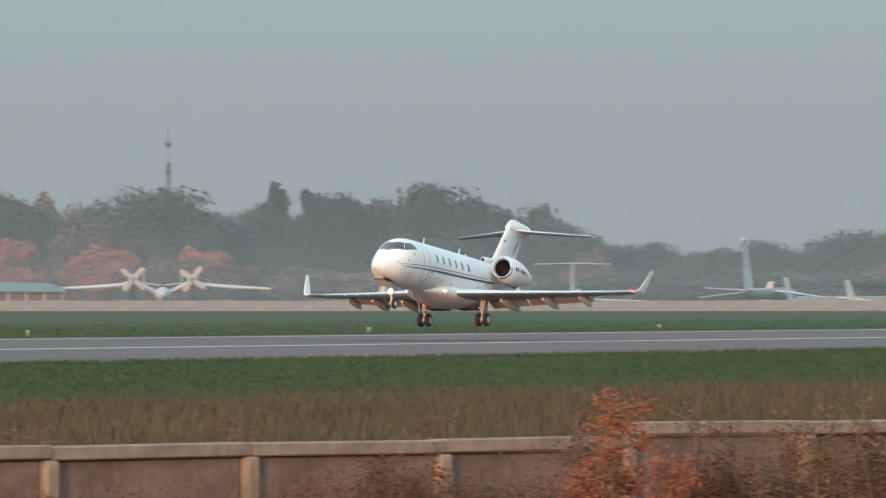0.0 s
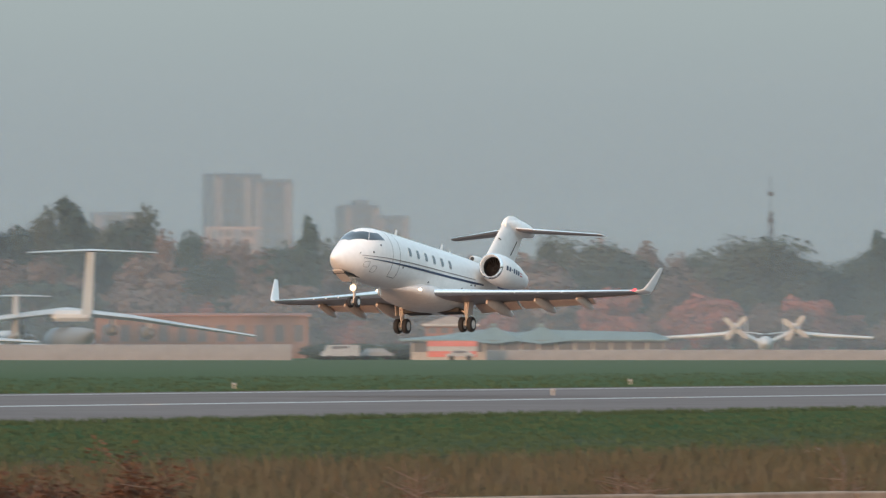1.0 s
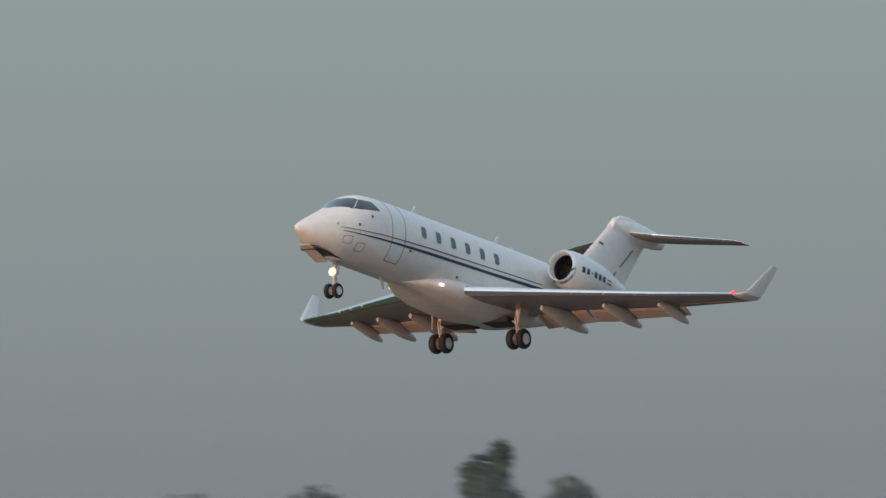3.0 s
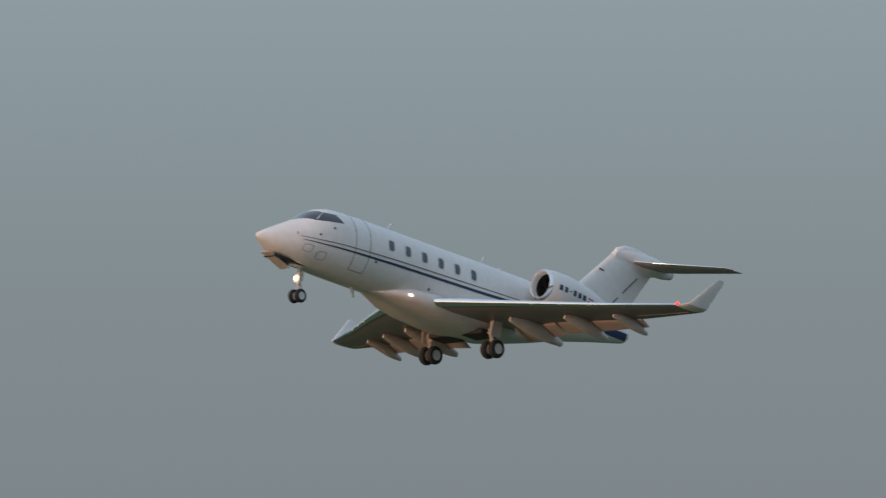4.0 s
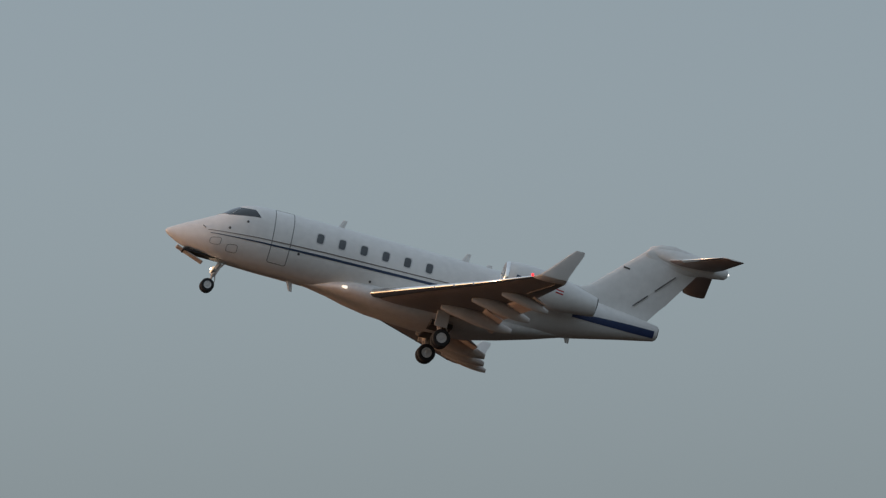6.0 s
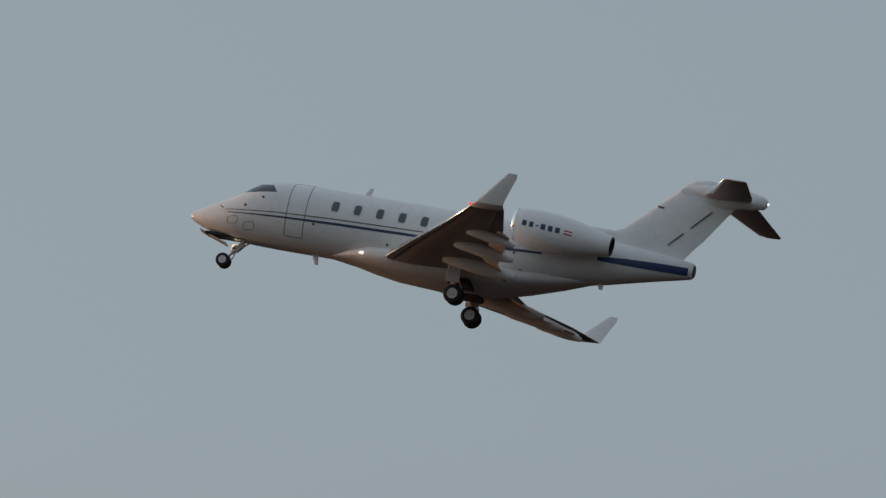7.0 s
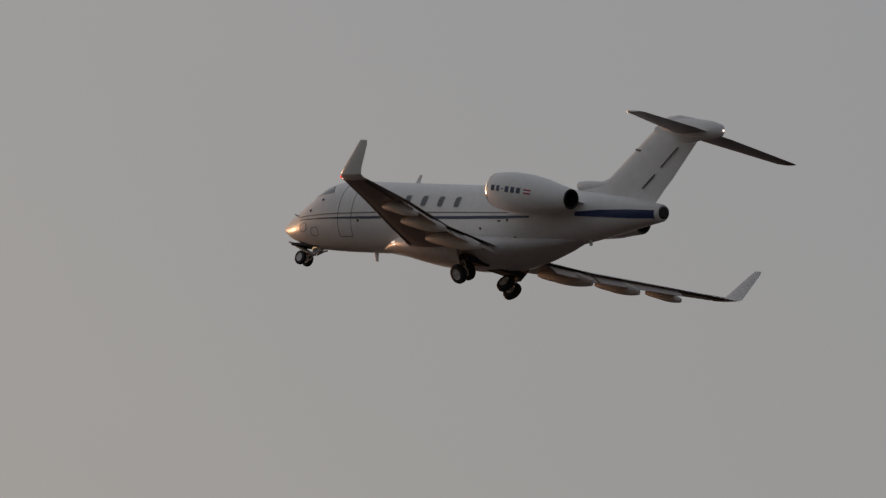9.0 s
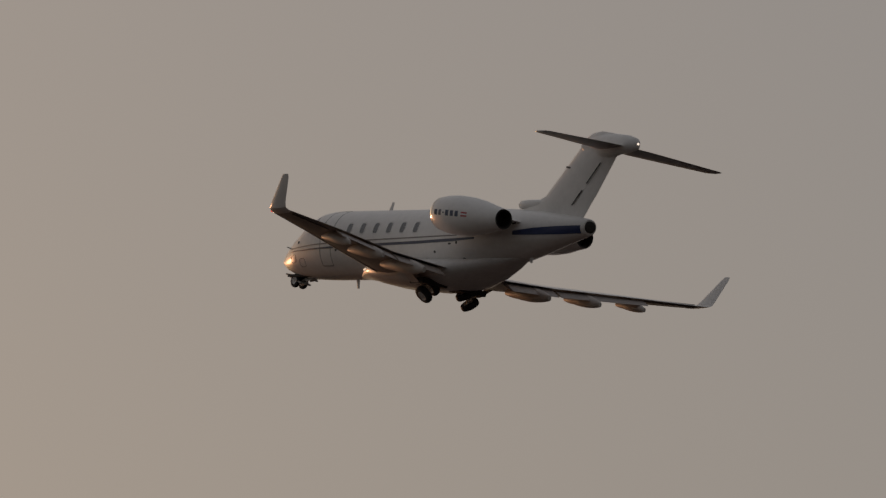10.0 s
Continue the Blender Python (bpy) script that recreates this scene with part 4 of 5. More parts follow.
def skin(s, th, out=0.0, side=-1):
    """Point of the fuselage skin; th in degrees from the top, towards the given side."""
    _, top, bot, hw = fus_at(s)
    zc, hh = (top + bot) / 2, (top - bot) / 2
    c, n = math.cos(radians(th)), math.sin(radians(th))
    e = 2 / 2.15
    y = abs(n) ** e * (1 if n >= 0 else -1)
    z = abs(c) ** e * (1 if c >= 0 else -1)
    return Vector((NOSE + s, side * (hw + out) * y, zc + (hh + out) * z))


def th_of(s, z):
    """The angle from the top at which the skin has the height z."""
    _, top, bot, hw = fus_at(s)
    k = max(-1, min(1, (z - (top + bot) / 2) / ((top - bot) / 2)))
    return math.degrees(math.acos(math.copysign(abs(k) ** (2.15 / 2), k)))


def skin_patch(corners, side=-1, out=0.006, nu=6, nv=6, thick=0.012, heights=False):
    """A thin shell on the skin over a four-cornered field of (s, th)."""
    bm = bmesh.new()
    grids = []
    for o in (out, out - thick):
        g = []
        for i in range(nu + 1):
            row = []
            for j in range(nv + 1):
                u, v = i / nu, j / nv
                s = (1 - u) * ((1 - v) * corners[0][0] + v * corners[3][0]) + u * ((1 - v) * corners[1][0] + v * corners[2][0])
                t = (1 - u) * ((1 - v) * corners[0][1] + v * corners[3][1]) + u * ((1 - v) * corners[1][1] + v * corners[2][1])
                row.append(bm.verts.new(skin(s, th_of(s, t) if heights else t, o, side)))
            g.append(row)
        grids.append(g)
    for g in grids:
        for i in range(nu):
            for j in range(nv):
                bm.faces.new((g[i][j], g[i + 1][j], g[i + 1][j + 1], g[i][j + 1]))
    a, b = grids
    for i in range(nu):
        bm.faces.new((a[i][0], a[i + 1][0], b[i + 1][0], b[i][0]))
        bm.faces.new((a[i][nv], a[i + 1][nv], b[i + 1][nv], b[i][nv]))
    for j in range(nv):
        bm.faces.new((a[0][j], a[0][j + 1], b[0][j + 1], b[0][j]))
        bm.faces.new((a[nu][j], a[nu][j + 1], b[nu][j + 1], b[nu][j]))
    return bm


def skin_band(stations, side=-1, out=0.013):
    """A painted band: rows of (s, upper z, lower z) along the skin."""
    rings = []
    fine = []
    for a, b in zip(stations, stations[1:]):
        n = max(2, int((b[0] - a[0]) / 0.25))
        fine += [tuple(a[k] + (b[k] - a[k]) * i / n for k in range(3)) for i in range(n)]
    fine.append(stations[-1])
    for s, z1, z0 in fine:
        t1, t0 = th_of(s, z1), th_of(s, z0)
        tm = (t1 + t0) / 2
        rings.append([skin(s, t1, out, side), skin(s, tm, out + 0.002, side), skin(s, t0, out, side), skin(s, t0, -0.01, side), skin(s, t1, -0.01, side)])
    return loft(rings)


def rounded_window(s, z, w, h, side, out, n=20):
    """A window with rounded corners, laid on the skin."""
    bm = bmesh.new()
    rim = []
    for i in range(n):
        a = 6.28319 * i / n
        c, d = math.cos(a), math.sin(a)
        x = s + w / 2 * math.copysign(abs(c) ** 0.5, c)
        rim.append((x, z + h / 2 * math.copysign(abs(d) ** 0.5, d)))
    mid = bm.verts.new(skin(s, th_of(s, z), out, side))
    v = [bm.verts.new(skin(x, th_of(x, zz), out, side)) for x, zz in rim]
    u = [bm.verts.new(skin(x, th_of(x, zz), -0.01, side)) for x, zz in rim]
    for i in range(n):
        j = (i + 1) % n
        bm.faces.new((mid, v[i], v[j]))
        bm.faces.new((v[i], u[i], u[j], v[j]))
    return bm


def seam_loop(points, side, w=0.022):
    """A narrow dark gap along (s, th) points."""
    rings = []
    pts = [skin(s, t, 0.004, side) for s, t in points]
    for i, p in enumerate(pts):
        d = (pts[min(i + 1, len(pts) - 1)] - pts[max(i - 1, 0)]).normalized()
        s, t = points[i]
        nrm = (skin(s, t, 0.1, side) - skin(s, t, 0, side)).normalized()
        x = d.cross(nrm).normalized() * w
        rings.append([p + x, p - x, p - x - nrm * 0.02, p + x - nrm * 0.02])
    return loft(rings)


def make_wing(jet, side):
    L = "left" if side < 0 else "right"
    secs = [(-2.05, 0.6, -1.02, 4.5, 0.12, 0), (-2.03, 1.19, -1.0, 4.35, 0.115, 0), (-0.63, 3.55, -0.87, 3.0, 0.10, 0), (1.3, 6.6, -0.67, 2.15, 0.09, 0),
            (2.70, 9.0, -0.50, 1.22, 0.09, 0)]
    wing = part("wing", wing_mesh(secs, 0.11, side), (WHITE, UNDERSHADE), jet, "swept white wing, underside coloured dark for its shade, flaps part lowered")
    # faces turned down get the darker colour, shade painted on the underside
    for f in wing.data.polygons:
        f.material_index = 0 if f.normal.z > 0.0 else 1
    # polished leading edge
    rings = []
    for x, y, z, c, th, ln in secs[1:]:
        b = 0.345 * c * th + 0.006
        rings.append([(x + 0.034 * c - 1.25 * b * math.cos(radians(k)), side * y, z + 0.0015 * c + b * math.sin(radians(k))) for k in range(-90, 91, 9)])
    part("leading_edge", loft(rings), CHROME, wing, "polished bare metal leading edge", angle=80)
    # winglet
    wl = [(2.70, 9.0, -0.50, 1.22, 0.10, 0), (2.80, 9.2, -0.48, 1.13, 0.09, 15), (2.93, 9.34, -0.41, 1.0, 0.08, 45), (3.12, 9.42, -0.22, 0.86, 0.08, 68),
          (3.82, 9.64, 0.56, 0.46, 0.08, 74), (3.96, 9.68, 0.70, 0.32, 0.07, 74)]
    part("winglet", wing_mesh(wl, 0.08, side, 0.0), WHITE, wing, "white upturned winglet")
    # flaps, part lowered
    for y0, y1 in ((1.5, 3.5), (3.62, 6.7)):
        rings = []
        for y in (y0, y1):
            k = (y - 1.19) / (3.55 - 1.19) if y < 3.55 else (y - 3.55) / (6.6 - 3.55)
            if y < 3.55:
                te, zz, ch = 2.32 + 0.05 * k, -1.02 + 0.13 * k, 0.85 - 0.1 * k
            else:
                te, zz, ch = 2.37 + 1.08 * k, -0.90 + 0.2 * k, 0.72 - 0.2 * k
            sec = aerofoil(n=8, thick=0.12)
            ca, sa = math.cos(radians(22)), math.sin(radians(22))
            rings.append([(te - 0.42 * ch + ch * (u * ca + v * sa), side * y, zz - 0.02 + ch * (v * ca - u * sa)) for u, v in sec])
        part("flap", loft(rings), FLAP, wing, "lowered flap")
    # aileron gap
    rings = []
    for y in (6.8, 8.8):
        k = (y - 6.6) / 2.4
        x = 1.3 + 1.4 * k + (2.15 - 0.83 * k) * 0.74
        z = -0.67 + 0.17 * k
        rings.append([(x - 0.02, side * y, z - 0.055), (x + 0.02, side * y, z - 0.055), (x + 0.02, side * y, z + 0.06), (x - 0.02, side * y, z + 0.06)])
    part("aileron_gap", loft(rings), SEAM, wing)
    # flap track fairings
    for y, x0, ln, zz, r in ((2.75, 0.5, 2.75, -1.12, 0.225), (4.75, 1.3, 2.25, -0.98, 0.195), (6.45, 2.1, 1.8, -0.86, 0.16)):
        rings = []
        for i in range(11):
            k = i / 10
            w = r * max(0.04, math.sin(math.pi * min(1, 0.06 + k * 0.86)) ** 0.7) * 0.8
            h = 1.55 * w
            drop = -0.02 - 0.33 * max(0, k - 0.3) ** 1.15
            rings.append([(x0 + ln * k, side * y + w * math.cos(6.28319 * j / 14), zz + drop + h * math.sin(6.28319 * j / 14)) for j in range(14)])
        part("flap_track_fairing", loft(rings), FAIR, wing, "cream canoe fairing under the flap")
    # small vortex fences on the leading edge
    for y in (4.4, 5.3, 6.2):
        k = (y - 3.55) / 3.05
        bm = bmesh.new()
        box(bm, (-0.63 + 1.93 * k + 0.02, side * y, -0.90 + 0.2 * k), (0.16, 0.02, 0.07))
        part("leading_edge_tab", bevel_all(bm, 0.01), WHITE, wing)
    if side < 0:
        bm = bmesh.new()
        bmesh.ops.create_uvsphere(bm, u_segments=10, v_segments=8, radius=0.055, matrix=pose(2.68, side * 9.06, -0.46))
        part("position_light", bm, REDLAMP, wing, "glowing red position light")
    return wing


def make_wheel(gear, c, r, w, name="wheel"):
    bm = bmesh.new()
    prof = [(-w * 0.3, r * 0.5), (-w / 2, r * 0.57), (-w / 2, r * 0.8), (-w * 0.42, r * 0.93), (-w * 0.2, r), (w * 0.2, r), (w * 0.42, r * 0.93), (w / 2, r * 0.8), (w / 2, r * 0.57), (w * 0.3, r * 0.5)]
    lathe(bm, c, (0, 1, 0), prof, 28)
    tyre = part(name, bm, RUBBER, gear, "black rubber tyre")
    for sgn in (-1, 1):
        bm = bmesh.new()
        lathe(bm, Vector(c) + Vector((0, sgn * w * 0.36, 0)), (0, sgn, 0), [(0, r * 0.57), (w * 0.12, r * 0.57), (w * 0.13, r * 0.47), (w * 0.02, r * 0.4), (w * 0.05, r * 0.2), (w * 0.16, r * 0.16), (w * 0.17, 0.01)], 20)
        part("rim", bm, BELLY, tyre, "pale metal wheel rim")
    return tyre


def make_jet():
    jet = empty("business_jet")
    tagged(jet, "white twin-engine business jet with navy stripe, climbing with gear coming up", "airplane")
    N = 36
    rings = []
    fine = []
    for a, b in zip(FUS, FUS[1:]):
        n = max(1, int((b[0] - a[0]) / 0.5))
        fine += [a[0] + (b[0] - a[0]) * i / n for i in range(n)]
    fine.append(FUS[-1][0])
    for s in fine:
        rings.append([skin(s, 360 * i / N, 0) for i in range(N)])
    body = part("fuselage", loft(rings), WHITE, jet, "glossy white fuselage", angle=60)
    # tail cone outlet
    bm = bmesh.new()
    loft([[skin(s, 360 * i / 24, o) for i in range(24)] for s, o in ((18.93, -0.055), (19.01, -0.05), (19.02, -0.08), (19.02, -0.17))], bm=bm)
    part("tail_outlet", bm, EXHAUST, body, "dark tail-cone outlet")
    # belly fairing
    rings = []
    for s, w, top, bot in ((5.3, 0.12, -1.08, -1.13), (5.8, 0.34, -1.0, -1.16), (6.6, 0.84, -0.77, -1.24), (7.3, 1.2, -0.6, -1.37), (8.2, 1.37, -0.52, -1.50), (10.0, 1.42, -0.5, -1.60), (12.0, 1.28, -0.5, -1.46),
                           (13.2, 0.98, -0.5, -1.16), (14.4, 0.6, -0.4, -0.82), (15.4, 0.22, -0.3, -0.5)):
        rr = []
        for i in range(28):
            a = 6.28319 * i / 28
            c, d = math.cos(a), math.sin(a)
            rr.append((NOSE + s, w * math.copysign(abs(c) ** 0.8, c), (top + bot) / 2 + (top - bot) / 2 * math.copysign(abs(d) ** 0.8, d)))
        rings.append(rr)
    fairing = part("belly_fairing", loft(rings), BELLY, jet, "swollen white belly fairing", angle=60)
    for side in (-1, 1):
        # cockpit panes
        part("windscreen", skin_patch([(1.76, 0.05), (2.245, th_of(2.245, 0.575)), (2.66, th_of(2.66, 0.99)), (2.42, 0.05)], side, 0.008), GLASS, body, "dark windscreen")
        part("side_windscreen", skin_patch([(2.265, 0.58), (3.4, 0.72), (3.16, 1.0), (2.68, 0.99)], side, 0.008, heights=True), GLASS, body, "dark side windscreen")
        # cabin windows
        for i in range(6):
            s = 5.72 + 0.844 * i
            ring = part("window_surround", rounded_window(s, 0.50, 0.34, 0.47, side, 0.004), BELLY, body)
            part("cabin_window", rounded_window(s, 0.50, 0.26, 0.38, side, 0.008), PANE, ring, "grey-tinted cabin window")
        # stripes
        part("navy_stripe", skin_band([(1.7, -0.28, -0.30), (3.4, -0.20, -0.25), (6.0, -0.10, -0.19), (10.0, -0.01, -0.11), (12.4, 0.07, -0.03), (13.6, 0.12, 0.05)], side), INK, body, "navy cheat line")
        part("taupe_stripe", skin_band([(1.6, -0.18, -0.20), (3.4, -0.06, -0.09), (6.0, 0.05, 0.01), (10.0, 0.14, 0.10), (12.6, 0.2, 0.17)], side), TAUPE, body, "thin taupe cheat line")
        part("tail_stripe", skin_band([(15.6, 0.36, 0.22), (16.6, 0.49, 0.25), (17.8, 0.58, 0.30), (18.84, 0.63, 0.37)], side), NAVY, body, "broad navy tail band")
        # light in the wing root
        bm = bmesh.new()
        bmesh.ops.create_uvsphere(bm, u_segments=12, v_segments=8, radius=0.095, matrix=pose(NOSE + 7.08, side * 1.06, -1.0) @ Matrix.Diagonal((1.7, 0.6, 0.65, 1)))
        part("root_light", bm, ROOTLAMP, fairing, "glowing landing light in the wing root")
    # door, panels
    door = [(3.92, 18), (3.94, 60), (3.98, 100), (3.98, 132), (4.02, 135), (4.64, 135), (4.68, 132), (4.68, 100), (4.66, 60), (4.62, 18), (4.54, 16), (4.0, 16), (3.92, 18)]
    pts = []
    for a, b in zip(door, door[1:]):
        pts += [(a[0] + (b[0] - a[0]) * i / 4, a[1] + (b[1] - a[1]) * i / 4) for i in range(4)]
    part("door_seam", seam_loop(pts + [door[-1]], -1, 0.017), DOORGAP, body, "outline of the entry door")
    for s0, z0 in ((1.95, -0.55), (2.6, -0.68)):
        loop = [(s0 + 0.2 * math.copysign(abs(math.cos(0.2618 * i)) ** 0.5, math.cos(0.2618 * i)), th_of(s0, z0) + 9 * math.copysign(abs(math.sin(0.2618 * i)) ** 0.5, math.sin(0.2618 * i))) for i in range(25)]
        part("panel_seam", seam_loop(loop, -1, 0.008), TAUPE, body)
    for s0, th in ((2.35, 84), (2.95, 72), (5.05, 106), (7.9, 120), (11.3, 112), (12.6, 100)):
        bm = bmesh.new()
        lathe(bm, skin(s0, th, -0.01), skin(s0, th, 1) - skin(s0, th, 0), [(0, 0.05), (0.03, 0.045), (0.035, 0.01)], 12)
        part("static_port", bm, SEAM, body)
    # service panel outline and a small outlet on the aft body
    frame_pts = []
    for (s0, z0), (s1, z1) in (((13.0, -0.30), (13.62, -0.28)), ((13.62, -0.28), (13.6, -0.42)), ((13.6, -0.42), (13.05, -0.44)), ((13.05, -0.44), (13.0, -0.30))):
        frame_pts += [(s0 + (s1 - s0) * i / 3, th_of(s0 + (s1 - s0) * i / 3, z0 + (z1 - z0) * i / 3)) for i in range(3)]
    part("service_panel_outline", seam_loop(frame_pts + frame_pts[:1], -1, 0.012), WHITEINK, body, "white outline of a service panel")
    for s0, z0, r0, flat in ((15.55, 0.66, 0.13, 0.5), (12.2, -0.12, 0.09, 0.35), (12.9, -0.62, 0.08, 0.35)):
        bm = bmesh.new()
        c = skin(s0, th_of(s0, z0), -0.02)
        lathe(bm, c, skin(s0, th_of(s0, z0), 1) - skin(s0, th_of(s0, z0), 0), [(0, r0), (0.03, r0 * 0.95), (0.034, 0.01)], 14)
        bmesh.ops.transform(bm, matrix=Matrix.Translation(c) @ Matrix.Diagonal((1, 1, flat, 1)) @ Matrix.Translation(-c), verts=bm.verts)
        part("body_outlet", bm, SEAM, body, "small dark outlet in the skin")
    # probes and aerials
    bm = bmesh.new()
    tube(bm, skin(1.5, 75, -0.02), skin(1.5, 75, 0.1) + Vector((-0.12, 0, 0)), 0.02)
    part("pitot_probe", bm, STEEL, body)
    for s0, th, h, c in ((6.35, 0, 0.34, 0.26), (11.15, 0, 0.36, 0.3), (12.1, 0, 0.16, 0.3), (4.95, 180, 0.36, 0.24), (15.6, 180, 0.2, 0.22)):
        b0 = skin(s0, th, -0.02)
        sg = 1 if th == 0 else -1
        rings = [[(b0.x + dx + 0.22 * h * k * 2.2, 0.02 * w, b0.z + sg * h * k) for dx, w in ((0, 0), (c * 0.3 * (1 - 0.4 * k), 1), (c * (1 - 0.4 * k), 0), (c * 0.3 * (1 - 0.4 * k), -1))] for k in (0, 1)]
        part("blade_aerial", loft(rings), WHITE, body, "small blade aerial", angle=20)
    for side in (-1, 1):
        make_wing(jet, side)
    # fin, dorsal fillet, bullet
    rings = []
    for x, z, c, th in ((4.4, 0.95, 4.1, 0.06), (4.9, 1.40, 3.9, 0.065), (5.5, 1.54, 3.4, 0.08), (6.05, 1.75, 3.02, 0.09), (7.5, 3.2, 2.5, 0.10), (7.9, 3.6, 2.32, 0.095)):
        rings.append([(x + c * u, c * v, z) for u, v in aerofoil(thick=th, camber=0)])
    fin = part("fin", loft(rings), WHITE, jet, "white swept fin")
    # ram-air scoop at the foot of the fin
    bm = bmesh.new()
    lathe(bm, (4.62, 0, 1.46), (1, 0, 0.03), [(0.16, 0.09), (0.02, 0.1), (0.0, 0.125), (0.06, 0.15), (0.4, 0.17), (1.1, 0.15), (1.9, 0.08)], 18)
    scoop = part("air_scoop", bm, WHITE, fin, "round white air scoop before the fin", angle=60)
    # flat dark disc paints the shade inside the mouth
    bm = bmesh.new()
    lathe(bm, (4.625, 0, 1.46), (1, 0, 0.03), [(-0.004, 0.02), (-0.002, 0.095), (0.02, 0.1)], 16)
    part("scoop_mouth", bm, DARK, scoop, "dark disc painting the shade in the scoop mouth")
    bm = bmesh.new()
    rings = []
    for s, r in ((-2.1, 0.03), (-1.95, 0.12), (-1.6, 0.22), (-1.0, 0.30), (-0.2, 0.33), (0.5, 0.29), (0.95, 0.2), (1.05, 0.1)):
        rings.append([(10.05 + s, 0.85 * r * math.cos(6.28319 * i / 20), 3.55 - 0.03 * s + 1.1 * r * math.sin(6.28319 * i / 20)) for i in range(20)])
    bullet = part("tail_bullet", loft(rings), WHITE, fin, "white bullet fairing atop the fin", angle=60)
    # rounded crown of the fin
    rings = []
    for s, h in ((7.9, 0.1), (8.05, 0.32), (8.4, 0.48), (8.9, 0.54), (9.6, 0.46), (10.3, 0.28), (10.9, 0.08)):
        rings.append([(s, 0.13 * math.cos(6.28319 * i / 14), 3.5 + h * math.sin(6.28319 * i / 14)) for i in range(14)])
    part("fin_crown", loft(rings), WHITE, fin, angle=60)
    bm = bmesh.new()
    bmesh.ops.create_uvsphere(bm, u_segments=10, v_segments=8, radius=0.04, matrix=pose(11.12, 0, 3.53))
    part("tail_light", bm, TAILLAMP, fin, "white tail light")
    # rudder hinge line with its brackets
    for k0, k1 in ((0.12, 0.42), (0.56, 0.98)):
        for side in (-1, 1):
            a = Vector((7.66 + 1.56 * k0, side * 0.115, 1.2 + 1.72 * k0))
            b = Vector((7.66 + 1.56 * k1, side * 0.11, 1.2 + 1.72 * k1))
            bm = bmesh.new()
            tube(bm, a, b, 0.022, n=6)
            part("rudder_gap", bm, SEAM, fin)
    bm = bmesh.new()
    box(bm, (7.3, -0.12, 2.75), (0.26, 0.03, 0.06), pose(0, 0, 0, 0, 8, 0))
    part("logo_light", bevel_all(bm, 0.01), SEAM, fin)
    for side in (-1, 1):
        secs = [(8.75, 0.08, 3.45, 1.75, 0.1, 0), (9.15, 0.9, 3.41, 1.55, 0.1, 0), (10.18, 3.7, 3.27, 0.84, 0.09, 0), (10.4, 3.84, 3.26, 0.55, 0.08, 0)]
        st = part("tailplane", wing_mesh(secs, 0.1, side, -0.005), (WHITE, UNDERSHADE), fin, "swept white tailplane, shade coloured onto its underside", angle=80)
        # underside faces take the same painted shade as the wings
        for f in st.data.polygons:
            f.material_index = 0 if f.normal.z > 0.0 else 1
        pr = [[(x - 0.015 + c * u, side * y, z + c * v) for u, v in aerofoil(n=41, thick=th * 1.12, camber=-0.005) if u < 0.085] for x, y, z, c, th, ln in secs[1:3]]
        part("leading_edge", loft(pr), CHROME, st, "polished bare metal leading edge", angle=80)
    # engines
    for side in (-1, 1):
        cx, cy, cz = 2.58, side * 1.88, 0.81
        prof = [(0.30, 0.46), (0.12, 0.47), (0.03, 0.49), (0.0, 0.525), (0.04, 0.565), (0.15, 0.60), (0.5, 0.665), (1.1, 0.705), (1.8, 0.68), (2.5, 0.595), (3.1, 0.47), (3.62, 0.375), (3.66, 0.36), (3.55, 0.345), (3.1, 0.33)]
        bm = bmesh.new()
        n = 32
        d = Vector((1, -side * 0.03, -0.06)).normalized()
        q = Vector((0, 1, 0)), Vector((0, 0, 1))
        rr = [[Vector((cx, cy, cz)) + d * s + q[0] * (r * math.cos(6.28319 * i / n)) + q[1] * (r * math.sin(6.28319 * i / n)) for i in range(n)] for s, r in prof]
        eng = part("engine_nacelle", loft(rr, bm=bm, cap=False), WHITE, jet, "white engine nacelle", angle=50)
        bm = bmesh.new()
        lip = [(0.17, 0.468), (0.05, 0.484), (-0.006, 0.525), (0.035, 0.572), (0.13, 0.602)]
        part("inlet_lip", loft([[Vector((cx, cy, cz)) + d * s + q[0] * (r * math.cos(6.28319 * i / n)) + q[1] * (r * math.sin(6.28319 * i / n)) for i in range(n)] for s, r in lip], bm=bm, cap=False), CHROME, eng, "polished inlet lip")
        bm = bmesh.new()
        lathe(bm, Vector((cx, cy, cz)) + d * 0.25, d, [(0, 0.47), (0.5, 0.47), (0.55, 0.05)], 28)
        bmesh.ops.delete(bm, geom=[f for f in bm.faces if len(f.verts) > 4 and f.calc_center_median().x < cx + 0.3], context="FACES")
        part("inlet_duct", bm, DARK, eng, "dark inlet duct")
        bm = bmesh.new()
        for i in range(20):
            a = 6.28319 * i / 20
            r = bmesh.ops.create_cube(bm, size=1, matrix=Matrix.Translation(Vector((cx, cy, cz)) + d * 0.62) @ pose(0, 0, 0, math.degrees(a)) @ pose(0, 0, 0.27, 0, 0, 38) @ Matrix.Diagonal((0.14, 0.012, 0.4, 1)))
        part("fan", bm, FANGREY, eng)
        bm = bmesh.new()
        lathe(bm, Vector((cx, cy, cz)) + d * 0.4, d, [(0, 0.01), (0.06, 0.05), (0.2, 0.11), (0.26, 0.12)], 16)
        part("spinner", bm, DARK, eng)
        bm = bmesh.new()
        lathe(bm, Vector((cx, cy, cz)) + d * 3.1, d, [(0, 0.33), (0.5, 0.335), (0.58, 0.35), (0.57, 0.3), (0.1, 0.28)], 24)
